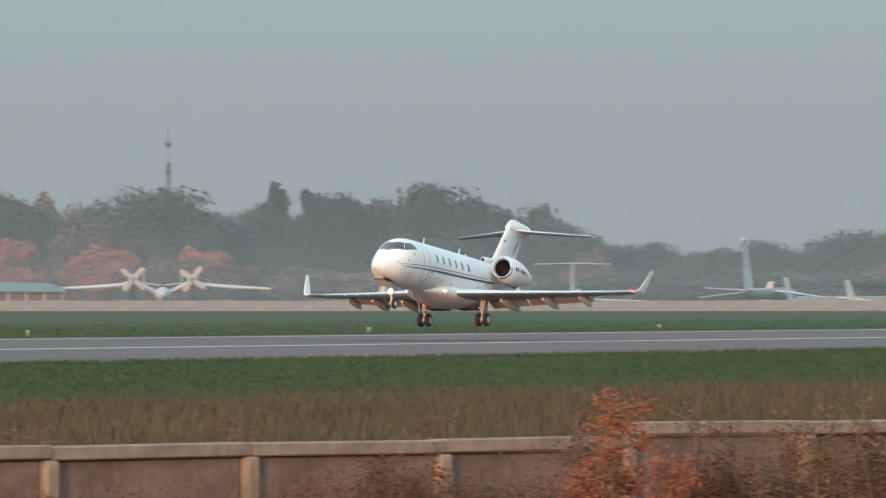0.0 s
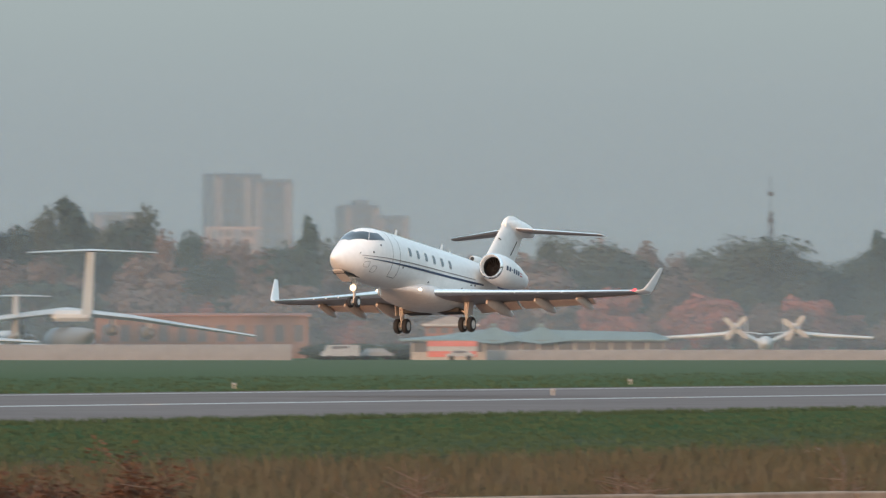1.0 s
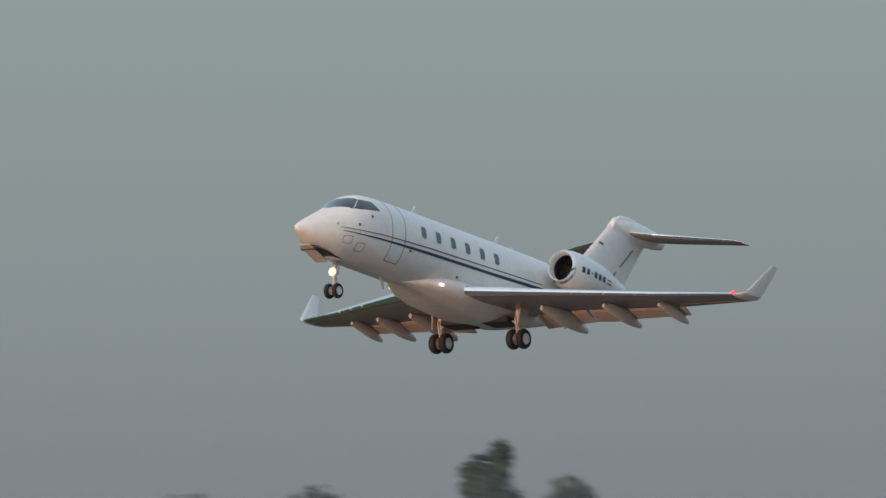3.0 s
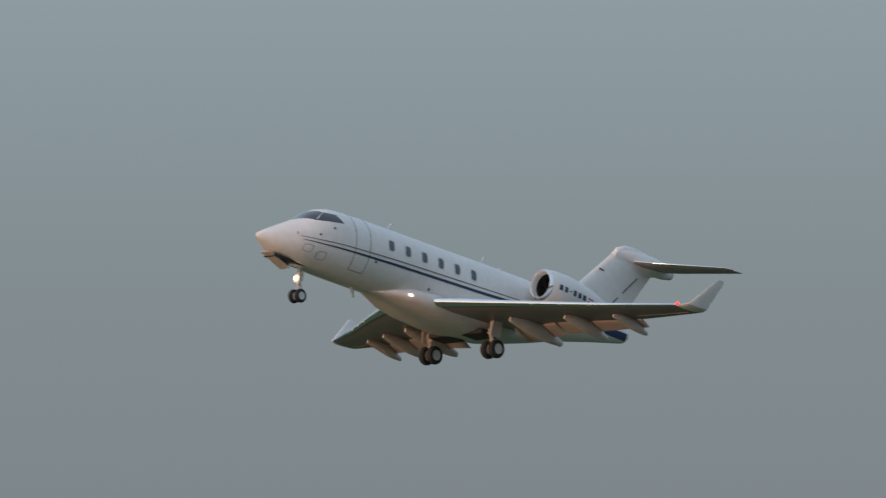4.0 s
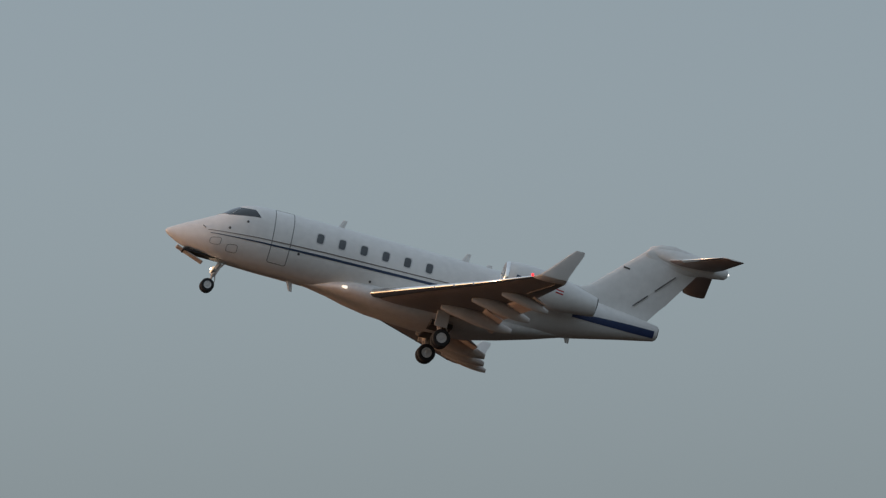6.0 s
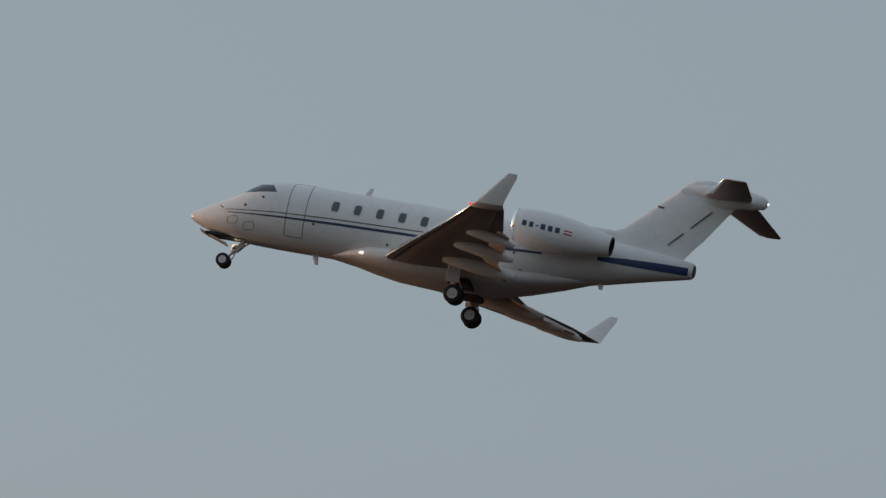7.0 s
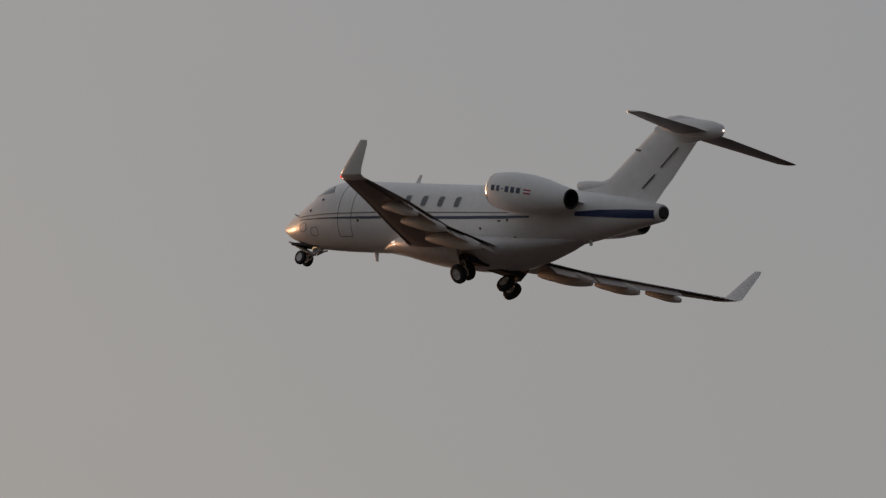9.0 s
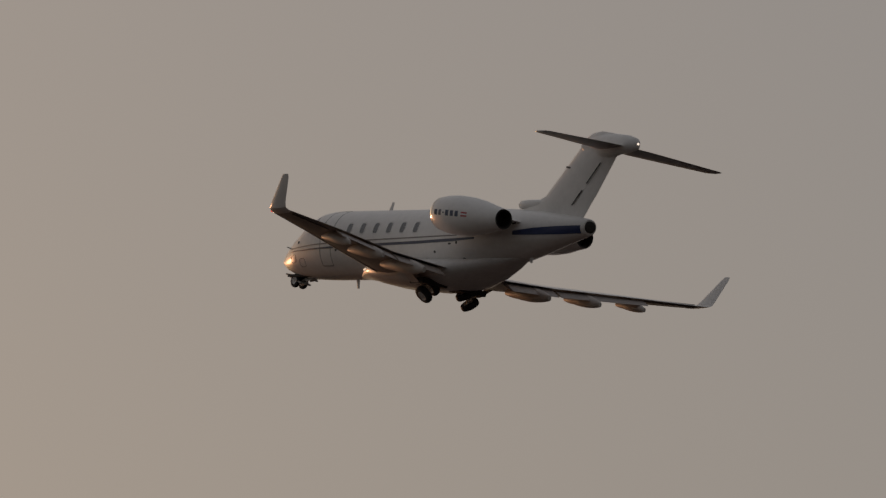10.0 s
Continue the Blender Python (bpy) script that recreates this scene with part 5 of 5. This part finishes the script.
        part("exhaust_nozzle", bm, EXHAUST, eng, "burnt dark exhaust")
        rings = [[(x, y, z) for x, y, z in ((3.4 + k * 0.1, side * yy, 0.72), (4.1, side * yy, 0.86), (5.7, side * yy, 0.76), (5.9, side * yy, 0.68), (4.3, side * yy, 0.55))] for k, yy in ((0, 0.8), (1, 1.5))]
        part("pylon", loft(rings), WHITE, eng, angle=20)
        # row of painted bars and the small flag, on the outer side
        if side < 0:
            def nac(x, a):
                s = x - cx
                r = 0.665 + 0.04 * min(1, max(0, (s - 0.5) / 0.6)) if s < 1.1 else 0.705 - 0.025 * (s - 1.1) / 0.7
                r = r if s < 1.8 else 0.68 - 0.085 * (s - 1.8) / 0.7
                return Vector((x, cy + 0.03 * s + 0 - (r + 0.006) * math.cos(a), cz - 0.06 * s + (r + 0.006) * math.sin(a)))
            x = cx + 0.42
            bars = [(0.21, 0.19), (0.19, 0.19), (0.13, 0.04), (0.21, 0.19), (0.21, 0.19), (0.21, 0.19)]
            for w, h in bars:
                bm = bmesh.new()
                a0, a1 = -0.04 - h / 1.3, -0.04 + h / 1.3
                rg = []
                for i in range(6):
                    a = a0 + (a1 - a0) * i / 5
                    o = Vector((0, 0.02 * math.cos(a), -0.02 * math.sin(a)))
                    rg.append([nac(x, a), nac(x + w * 0.8, a), nac(x + w * 0.8, a) + o, nac(x, a) + o])
                part("navy_mark", loft(rg), INK, eng, "navy painted bar on the nacelle")
                x += w + 0.06
            x += 0.05
            for k, mt in ((0, REDINK), (1, WHITEINK), (2, REDINK)):
                bm = bmesh.new()
                rg = []
                for i in range(3):
                    a = -0.17 + 0.085 * (k + i / 2)
                    o = Vector((0, 0.02, 0))
                    rg.append([nac(x, a), nac(x + 0.3, a), nac(x + 0.3, a) + o, nac(x, a) + o])
                part("flag_band", loft(rg), mt, eng)
    return jet


def make_nose_gear(jet):
    g = empty("nose_gear", pose(NOSE + 2.42, 0, -1.0))
    g.parent = jet
    bm = bmesh.new()
    tube(bm, (0, 0, 0.15), (0.05, 0, -0.72), 0.075)
    tube(bm, (0.05, 0, -0.6), (0.08, 0, -1.15), 0.045)
    tube(bm, (0.08, -0.2, -1.14), (0.08, 0.2, -1.14), 0.04)
    tube(bm, (0.2, 0, 0.02), (0.07, 0, -0.55), 0.03)
    tube(bm, (0.12, 0, -0.62), (0.24, 0, -0.85), 0.022)
    tube(bm, (0.24, 0, -0.85), (0.1, 0, -1.08), 0.022)
    for y in (-0.09, 0.09):
        box(bm, (0.12, y, -0.38), (0.06, 0.025, 0.42))
    part("strut", bm, GEARPAINT, g, "pale enamelled nose strut")
    for y in (-0.17, 0.17):
        make_wheel(g, (0.08, y, -1.14), 0.255, 0.15)
    bm = bmesh.new()
    lathe(bm, (-0.04, 0, -0.52), (-1, 0, 0), [(-0.12, 0.06), (0, 0.125), (0.03, 0.125)], 18)
    part("lamp_housing", bm, STEEL, g)
    # lens wider than the lamp housing, its soft glow imitates the glare
    bm = bmesh.new()
    lathe(bm, (-0.06, 0, -0.52), (-1, 0, 0), [(0, 0.15), (0.03, 0.145), (0.06, 0.11), (0.07, 0.02)], 18)
    lens = part("taxi_light", bm, LAMPSOFT, g, "warm landing light, its glowing lens widened to imitate glare")
    bm = bmesh.new()
    bmesh.ops.create_uvsphere(bm, u_segments=12, v_segments=8, radius=0.065, matrix=pose(-0.1, 0, -0.52))
    part("bulb", bm, LAMP, lens)
    bm = bmesh.new()
    bmesh.ops.create_uvsphere(bm, u_segments=10, v_segments=8, radius=0.06, matrix=pose(-0.1, 0, 0.02))
    part("small_light", bm, LAMPSOFT, g)
    return g


def make_nose_doors(jet):
    # solid dark slab paints the shade of the open bay
    bm = bmesh.new()
    box(bm, (NOSE + 1.7, 0, -1.03), (1.6, 0.62, 0.1))
    part("nose_gear_bay", bevel_all(bm, 0.02), DARK, jet, "dark slab painting the shade of the open nose gear bay")
    bm = bmesh.new()
    box(bm, (NOSE + 1.2, 0, -1.13), (1.15, 0.5, 0.06), pose(0, 0, 0, 0, 19, 0))
    part("forward_gear_door", bevel_all(bm, 0.03), FAIR, jet, "open forward gear door")


def make_main_gear(jet, side):
    g = empty("main_gear", pose(NOSE + 10.75, side * 1.62, -1.08))
    g.parent = jet
    bm = bmesh.new()
    tube(bm, (0, 0, 0.1), (0.02, 0, -0.55), 0.1)
    tube(bm, (0.02, 0, -0.5), (0.14, 0, -1.0), 0.06)
    tube(bm, (0.14, -0.32, -1.01), (0.14, 0.32, -1.01), 0.055)
    tube(bm, (0.0, -side * 0.75, -0.15), (0.02, 0, -0.5), 0.035)
    tube(bm, (-0.16, 0, -0.3), (0.08, 0, -0.95), 0.03)
    tube(bm, (0.22, 0, -0.45), (0.36, 0, -0.72), 0.025)
    tube(bm, (0.36, 0, -0.72), (0.18, 0, -0.98), 0.025)
    part("strut", bm, GEARPAINT, g, "pale enamelled main gear strut")
    for y in (-0.21, 0.21):
        make_wheel(g, (0.14, y, -1.01), 0.345, 0.23)
    bm = bmesh.new()
    box(bm, (0.02, side * 0.2, -0.28), (0.5, 0.035, 0.62), pose(0, 0, 0, -side * 6, 0, 0))
    part("gear_door", bevel_all(bm, 0.01), FAIR, g, "cream gear leg door")
    # dark slab in the wing root, the open bay's shade given as colour
    bm = bmesh.new()
    box(bm, (NOSE + 10.85, side * 0.85, -1.47), (0.85, 1.1, 0.2))
    part("wheel_bay", bevel_all(bm, 0.03), DARK, jet, "dark slab painting the shade of the open wheel bay")
    return g


jet = make_jet()
nose_gear = make_nose_gear(jet)
make_nose_doors(jet)
main_gears = [make_main_gear(jet, s) for s in (-1, 1)]


# ---- field details: edge lights, weeds, grass ----
def edge_light(x, y):
    a = tagged(empty("runway_light", pose(x, y, 0.0)), "small pale runway edge light on a stub", "light fixture", "runway lights")
    bm = bmesh.new()
    tube(bm, (0, 0, 0), (0, 0, 0.2), 0.05, n=8)
    part("stub", bm, STEEL, a)
    bm = bmesh.new()
    lathe(bm, (0, 0, 0.18), (0, 0, 1), [(0, 0.07), (0.05, 0.09), (0.12, 0.07), (0.16, 0.02)], 12)
    part("lens", bm, PLASTER, a)
    return a


LIGHT = edge_light(490, 228)
for x, y in ((592, 228), (440, 228), (541, 228), (643, 228), (389, 228), (338, 228), (287, 228), (387, 184), (329, 184)):
    copy_thing(LIGHT, pose(x, y, 0.04 if y < 200 else 0))

for x, y in ((195, 86), (191, 84.5)):
    bm = bmesh.new()
    bmesh.ops.create_icosphere(bm, subdivisions=2, radius=0.085, matrix=pose(x, y, 0.07) @ Matrix.Diagonal((1.3, 0.8, 0.8, 1)))
    tagged(finish("white_stone", bm, PLASTER), "pale stone lying in the weeds", "stone")

STRAW = mat("straw_weeds", (0.0955, 0.0795, 0.056), 0.95, spec=0.08, vary=0.25, scale=0.05, col2=(0.0732, 0.0732, 0.0458))
BLADE = mat("short_green_grass", (0.0496, 0.0777, 0.0408), 0.95, spec=0.08, vary=0.25, scale=0.05, col2=(0.056, 0.0751, 0.042))
SEED = mat("dry_seed_heads", (0.108, 0.0586, 0.0395), 0.95, spec=0.1, vary=0.2, scale=0.6, col2=(0.0636, 0.0395, 0.0286))
LEAF_ORANGE = mat("orange_autumn_leaves", (0.267, 0.092, 0.0414), 0.8, vary=0.2, scale=1.5, col2=(0.178, 0.0636, 0.0318))
LEAF_YELLOW = mat("ochre_autumn_leaves", (0.153, 0.092, 0.0382), 0.8, vary=0.2, scale=1.5, col2=(0.101, 0.07, 0.0318))


def blades(name, material, count, az0, az1, y0, y1, h0, h1, w, label, bias=1.0, spread=0.25, clumps=1, seed=3):
    rng = np.random.default_rng(seed)
    y = y0 + (y1 - y0) * rng.random(count) ** bias
    az = np.radians(az0 + (az1 - az0) * rng.random(count))
    x = y / np.tan(az)
    k = np.repeat(np.arange(count), clumps)
    x, y = x[k] + rng.normal(0, spread, count * clumps), y[k] + rng.normal(0, spread, count * clumps)
    n = len(x)
    h = h0 + (h1 - h0) * rng.random(n) ** 1.6
    a = rng.random(n) * 6.283
    lean = rng.normal(0, 0.28, (n, 2)) * h[:, None]
    ux, uy = np.cos(a) * w * (0.5 + rng.random(n)), np.sin(a) * w * (0.5 + rng.random(n))
    z = np.where(y > 34, 0.0, np.where(y < 22, -1.0, -1 + np.clip((y - 22) / 12, 0, 1) ** 2 * (3 - 2 * np.clip((y - 22) / 12, 0, 1)))) - 0.02
    v = np.empty((n, 3, 3))
    v[:, 0] = np.stack([x - ux, y - uy, z], 1)
    v[:, 1] = np.stack([x + ux, y + uy, z], 1)
    v[:, 2] = np.stack([x + lean[:, 0], y + lean[:, 1], z + h], 1)
    me = bpy.data.meshes.new(name)
    me.from_pydata(v.reshape(-1, 3).tolist(), [], np.arange(3 * n).reshape(-1, 3).tolist())
    me.materials.append(material)
    return tagged(new(name, me), label, "grass", kind="stuff")


blades("straw_weeds", STRAW, 24000, 17, 34, 33, 84, 0.15, 0.5, 0.03, "dry straw-brown weeds on the field", 0.8, 0.3, 5, 5)
blades("grass", BLADE, 30000, 17, 40, 52, 138.5, 0.06, 0.16, 0.04, "short green grass beside the runway", 1.0, 0.35, 5, 6)
blades("grass_verge", BLADE, 5000, 17, 42, 136.5, 139.5, 0.08, 0.24, 0.05, "ragged grass edge of the runway", 1.0, 0.3, 5, 7)
blades("far_grass", BLADE, 9000, 17, 42, 212.5, 300, 0.08, 0.22, 0.06, "short grass beyond the runway", 1.6, 0.4, 4, 8)
blades("bank_weeds", STRAW, 9000, 16, 34, 20, 31, 0.3, 0.9, 0.012, "dry weeds along the fence", 1.0, 0.25, 6, 9)

blades("tall_weeds", SEED, 1500, 18.5, 27.5, 22.0, 25.2, 1.7, 2.5, 0.012, "tall brown weeds standing before the fence", 1.0, 0.22, 7, 10)


def shrub(name, az, r, top, width, leaf, count, leafsize, seed, label, stems=9, low=-1.0, shape=0.7):
    rnd = random.Random(seed)
    p = polar(az, r)
    z0 = ground_z(p.y)
    h = top - z0
    t = tagged(empty(name, pose(p.x, p.y, z0)), label, "shrub")
    bm = bmesh.new()
    tips = []
    for i in range(int(stems * 1.6)):
        a, d = rnd.uniform(0, 6.28), width * 0.5 * rnd.random() ** 0.6
        q = Vector((d * math.cos(a), d * math.sin(a), h * rnd.uniform(shape, 1.0) * (1.05 - 0.3 * d / width)))
        mid = q * 0.5 + Vector((0, 0, h * 0.1))
        tube(bm, (q.x * 0.12, q.y * 0.12, 0), mid, 0.022, 0.014, 5)
        tube(bm, mid, q, 0.014, 0.003, 5)
        tips.append((mid, q))
        for j in range(6):
            k = rnd.uniform(0.0, 0.9)
            b = mid.lerp(q, k)
            e = b + Vector((rnd.gauss(0, 1), rnd.gauss(0, 1), abs(rnd.gauss(0.5, 0.6)))).normalized() * rnd.uniform(0.12, 0.4)
            tube(bm, b, e, 0.006, 0.002, 4)
            tips.append((b, e))
    part("branchwork", bm, BARK, t)
    verts, faces = [], []
    for i in range(int(count * 3.2)):
        a, b = tips[rnd.randrange(len(tips))]
        c = a.lerp(b, rnd.uniform(0.1, 1.08)) + Vector((rnd.gauss(0, 0.045), rnd.gauss(0, 0.045), rnd.gauss(0, 0.045)))
        u = Vector((rnd.gauss(0, 1), rnd.gauss(0, 1), rnd.gauss(0, 0.7))).normalized()
        w = u.orthogonal().normalized()
        w.rotate(Matrix.Rotation(rnd.uniform(0, 6.28), 3, u))
        s = leafsize * rnd.uniform(0.4, 0.95)
        k = len(verts)
        verts += [c - u * s, c + w * (s * 0.5), c + u * s, c - w * (s * 0.5)]
        faces.append((k, k + 1, k + 2, k + 3))
    me = bpy.data.meshes.new("foliage")
    me.from_pydata([tuple(v) for v in verts], [], faces)
    me.materials.append(leaf)
    lv = new("foliage", me)
    lv.parent = t
    return t


def sapling(az, r, top, width, leaf, seed, label, count=5200):
    """A young tree: one stem, side branches shortening upwards, small leaves along them."""
    rnd = random.Random(seed)
    p = polar(az, r)
    z0 = ground_z(p.y)
    h = top - z0
    t = tagged(empty("autumn_sapling", pose(p.x, p.y, z0)), label, "sapling")
    bm = bmesh.new()
    tube(bm, (0, 0, 0), (0.03, 0, h * 0.97), 0.035, 0.006, 7)
    twigs = []
    for i in range(46):
        k = 0.18 + 0.8 * (i + rnd.random()) / 46
        a = i * 2.4 + rnd.uniform(-0.4, 0.4)
        ln = width * 0.5 * (1.06 - k) ** 0.75 * rnd.uniform(0.55, 1.15) + 0.05
        e = Vector((ln * math.cos(a), ln * math.sin(a), h * k + ln * rnd.uniform(0.0, 0.45)))
        tube(bm, (0, 0, h * k), e, 0.010, 0.003, 5)
        twigs.append((Vector((0, 0, h * k)), e))
    part("branchwork", bm, BARK, t)
    verts, faces = [], []
    weights = [(e - b).length for b, e in twigs]
    for b, e in rnd.choices(twigs, weights, k=int(count * 2.2)):
        c = b.lerp(e, rnd.uniform(0.15, 1.05)) + Vector((rnd.gauss(0, 0.04), rnd.gauss(0, 0.04), rnd.gauss(-0.02, 0.04)))
        u = Vector((rnd.gauss(0, 1), rnd.gauss(0, 1), rnd.gauss(-0.3, 0.7))).normalized()
        w = u.orthogonal().normalized()
        w.rotate(Matrix.Rotation(rnd.uniform(0, 6.28), 3, u))
        s = 0.017 * rnd.uniform(0.6, 1.3)
        k = len(verts)
        verts += [c - u * s, c + w * (s * 0.5), c + u * s, c - w * (s * 0.5)]
        faces.append((k, k + 1, k + 2, k + 3))
    me = bpy.data.meshes.new("foliage")
    me.from_pydata([tuple(v) for v in verts], [], faces)
    me.materials.append(leaf)
    new("foliage", me).parent = t
    return t


sapling(21.307, 62, 1.96, 1.5, LEAF_ORANGE, 21, "bright orange autumn sapling before the fence", 6800)
sapling(20.987, 61.5, 1.52, 1.3, LEAF_ORANGE, 22, "smaller rust-orange sapling before the fence", 5200)
sapling(21.509, 61.5, 1.45, 1.1, LEAF_ORANGE, 23, "smaller rust-orange sapling before the fence", 6000)
for az, r, top, w, mt, n, sd, label in (
        (20.639, 62, 1.60, 0.9, SEED, 3600, 24, "tangled brown shrub before the fence"),
        (20.361, 64, 1.66, 1.0, SEED, 3600, 44, "tangled brown shrub before the fence"),
        (20.066, 62, 1.78, 0.8, LEAF_YELLOW, 3200, 25, "ochre-leaved shrub before the fence"),
        (19.77, 63, 1.68, 1.0, SEED, 3800, 26, "tangled brown shrub before the fence"),
        (19.423, 62, 1.72, 1.0, SEED, 3600, 27, "tangled brown shrub before the fence"),
        (19.007, 62, 1.72, 1.0, SEED, 3000, 45, "tangled brown shrub before the fence"),
        (23.006, 63, 1.40, 0.9, SEED, 2600, 28, "low rusty shrub before the fence"),
        (22.692, 63, 1.46, 0.8, SEED, 2600, 46, "low rusty shrub before the fence"),
        (22.379, 63, 1.46, 0.8, SEED, 2600, 29, "low rusty shrub before the fence"),
        (22.031, 64, 1.3, 0.8, LEAF_YELLOW, 1600, 30, "low ochre shrub before the fence"),
        (21.787, 64, 1.38, 0.7, SEED, 1600, 47, "low rusty shrub before the fence"),
        (23.388, 63, 1.26, 0.8, SEED, 1600, 31, "low rusty shrub before the fence"),
        (23.841, 63, 1.2, 0.7, SEED, 1200, 48, "low rusty shrub before the fence"),
        (24.362, 63, 1.24, 0.8, SEED, 1400, 32, "low rusty shrub before the fence"),
        (24.745, 62, 1.2, 0.7, SEED, 1200, 49, "low rusty shrub before the fence")):
    shrub("brown_shrub", az, r, top, w * 1.3, mt, int(n * 1.7), 0.022, sd, label, 16, shape=0.6)
for i in range(13):  # brush thickening along the fence
    k = (i + 0.5) / 13
    shrub("brown_shrub", 20.831 + (18.521 - 20.831) * k, 66 - 2 * (i % 2), 1.46 + 0.10 * ((i * 7) % 5) / 5, 1.5, SEED, 3400, 0.024, 60 + i, "tangled brown shrub before the fence", 18, shape=0.6)
for i in range(7):
    k = (i + 0.5) / 7
    shrub("brown_shrub", 23.249 + (22.066 - 23.249) * k, 65, 1.30 + 0.08 * ((i * 3) % 4) / 4, 1.3, SEED, 2400, 0.022, 80 + i, "low rusty shrub before the fence", 16, shape=0.6)
for az, r, top, w, n, sd, stems in ((20.841, 66, 2.06, 0.22, 500, 33, 5), (21.561, 70, 1.98, 0.25, 300, 34, 4), (21.528, 66, 1.9, 0.3, 400, 35, 5)):
    shrub("seed_stalks", az, r, top, w, SEED, n, 0.02, sd, "tall dry weed with brown seed heads", stems, shape=0.75)
for az, top, sd in ((27.951, 1.74, 36), (28.525, 1.72, 37), (28.941, 1.68, 38), (28.229, 1.64, 39)):
    shrub("seed_stalks", az, 60, top + 0.1, 1.0, SEED, 4200, 0.026, sd, "dark rusty weed heads near the fence", 16)
for az, r, top in ((24.918, 78, 1.58), (23.632, 80, 1.6), (22.449, 82, 1.62), (20.274, 88, 1.75), (24.937, 80, 1.64), (26.224, 76, 1.6), (24.906, 74, 1.58), (26.229, 72, 1.55), (26.612, 66, 1.5)):
    shrub("weed_tuft", az, r, top, 0.45, SEED, 260, 0.018, int(az * 100), "small dry weed tuft at the fence", 6, shape=0.8)


def motions():
    walk(jet, [
        (0.00, pose(443.27, 182.37, 3.27, -0.63, 6.15, 0.01)),
        (0.25, pose(427.95, 183.12, 3.55, -1.03, 6.64, 0.09)),
        (0.50, pose(411.53, 183.73, 3.98, -1.30, 7.03, 0.23)),
        (0.75, pose(393.48, 184.30, 4.64, -1.38, 7.24, 0.47)),
        (1.00, pose(376.45, 185.24, 5.44, -1.37, 7.38, 0.72)),
        (1.25, pose(362.10, 186.87, 6.30, -1.37, 7.58, 0.90)),
        (1.50, pose(346.71, 188.26, 7.28, -1.35, 7.85, 1.08)),
        (1.75, pose(327.49, 188.47, 8.42, -1.23, 8.18, 1.34)),
        (2.00, pose(308.33, 188.59, 9.62, -1.08, 8.55, 1.65)),
        (2.25, pose(292.19, 189.75, 10.89, -0.96, 8.92, 1.94)),
        (2.50, pose(275.17, 190.32, 12.28, -0.88, 9.35, 2.18)),
        (2.70, pose(260.00, 190.09, 13.47, -0.91, 9.76, 2.31)),
        (3.00, pose(246.62, 197.12, 15.48, -1.63, 10.36, 2.44)),
        (3.25, pose(241.85, 209.39, 17.46, -2.49, 10.81, 2.52)),
        (3.50, pose(238.70, 225.21, 19.74, -3.05, 11.24, 2.59)),
        (3.80, pose(231.94, 244.95, 22.74, -2.63, 11.73, 2.70)),
        (4.00, pose(223.43, 256.06, 24.81, -1.76, 12.06, 2.79)),
        (4.25, pose(209.20, 267.62, 27.72, -2.09, 12.43, 2.93)),
        (4.50, pose(192.13, 278.55, 30.63, -3.02, 12.79, 3.09)),
        (4.75, pose(172.67, 290.63, 33.24, -3.22, 13.14, 3.26)),
        (5.00, pose(150.62, 303.33, 35.91, -3.53, 13.52, 3.45)),
        (5.25, pose(125.77, 315.63, 38.95, -4.73, 13.93, 3.64)),
        (5.50, pose(97.58, 326.90, 41.97, -4.91, 14.21, 3.83)),
        (5.70, pose(72.29, 334.70, 44.13, -3.45, 14.25, 3.96)),
        (6.00, pose(30.23, 342.84, 47.69, -2.83, 14.06, 4.08)),
        (6.25, pose(-6.27, 344.53, 50.87, -3.80, 13.71, 4.10)),
        (6.50, pose(-41.09, 340.65, 53.92, -5.22, 13.18, 4.07)),
        (6.80, pose(-76.41, 328.94, 56.98, -6.32, 12.32, 3.94)),
        (7.00, pose(-95.15, 318.17, 58.53, -6.28, 11.66, 3.82)),
        (7.25, pose(-119.23, 304.53, 60.59, -6.25, 10.97, 3.66)),
        (7.50, pose(-144.07, 290.27, 62.64, -6.32, 10.50, 3.51)),
        (7.75, pose(-167.58, 275.01, 64.43, -6.27, 10.20, 3.36)),
        (8.00, pose(-187.53, 260.32, 66.33, -6.11, 10.06, 3.24)),
        (8.25, pose(-202.86, 247.74, 68.71, -5.88, 10.06, 3.16)),
        (8.50, pose(-215.53, 235.24, 71.15, -5.54, 10.23, 3.12)),
        (8.75, pose(-227.01, 220.63, 73.17, -5.06, 10.58, 3.09)),
        (9.00, pose(-236.51, 206.32, 74.80, -4.51, 10.89, 3.06)),
        (9.30, pose(-242.14, 191.02, 75.68, -4.00, 10.70, 3.15)),
        (9.50, pose(-241.66, 179.75, 75.26, -3.57, 10.68, 3.02)),
        (9.70, pose(-248.29, 174.05, 77.18, -3.21, 10.77, 2.93)),
        (9.80, pose(-256.50, 174.45, 79.64, -3.02, 10.84, 2.84)),
        (10.00, pose(-270.64, 173.05, 83.96, -2.62, 11.15, 2.86)),
    ])
    base = nose_gear.matrix_basis.copy()
    walk(nose_gear, [(t, base @ pose(0, 0, 0, 0, a, 0)) for t, a in
                     ((0, 0), (4.7, 0), (5.5, 8), (6.2, 24), (7.0, 40), (7.5, 45), (8.5, 59), (9.0, 69), (9.5, 77), (10.0, 84))])
    for side, gear in zip((-1, 1), main_gears):
        base = gear.matrix_basis.copy()
        walk(gear, [(t, base @ pose(0, 0, 0, -side * a, 0, 0)) for t, a in ((0, 0), (6.4, 0), (7.0, 3), (7.5, 8), (8.0, 14), (8.5, 21), (9.0, 29), (9.5, 38), (10.0, 48))])


motions()
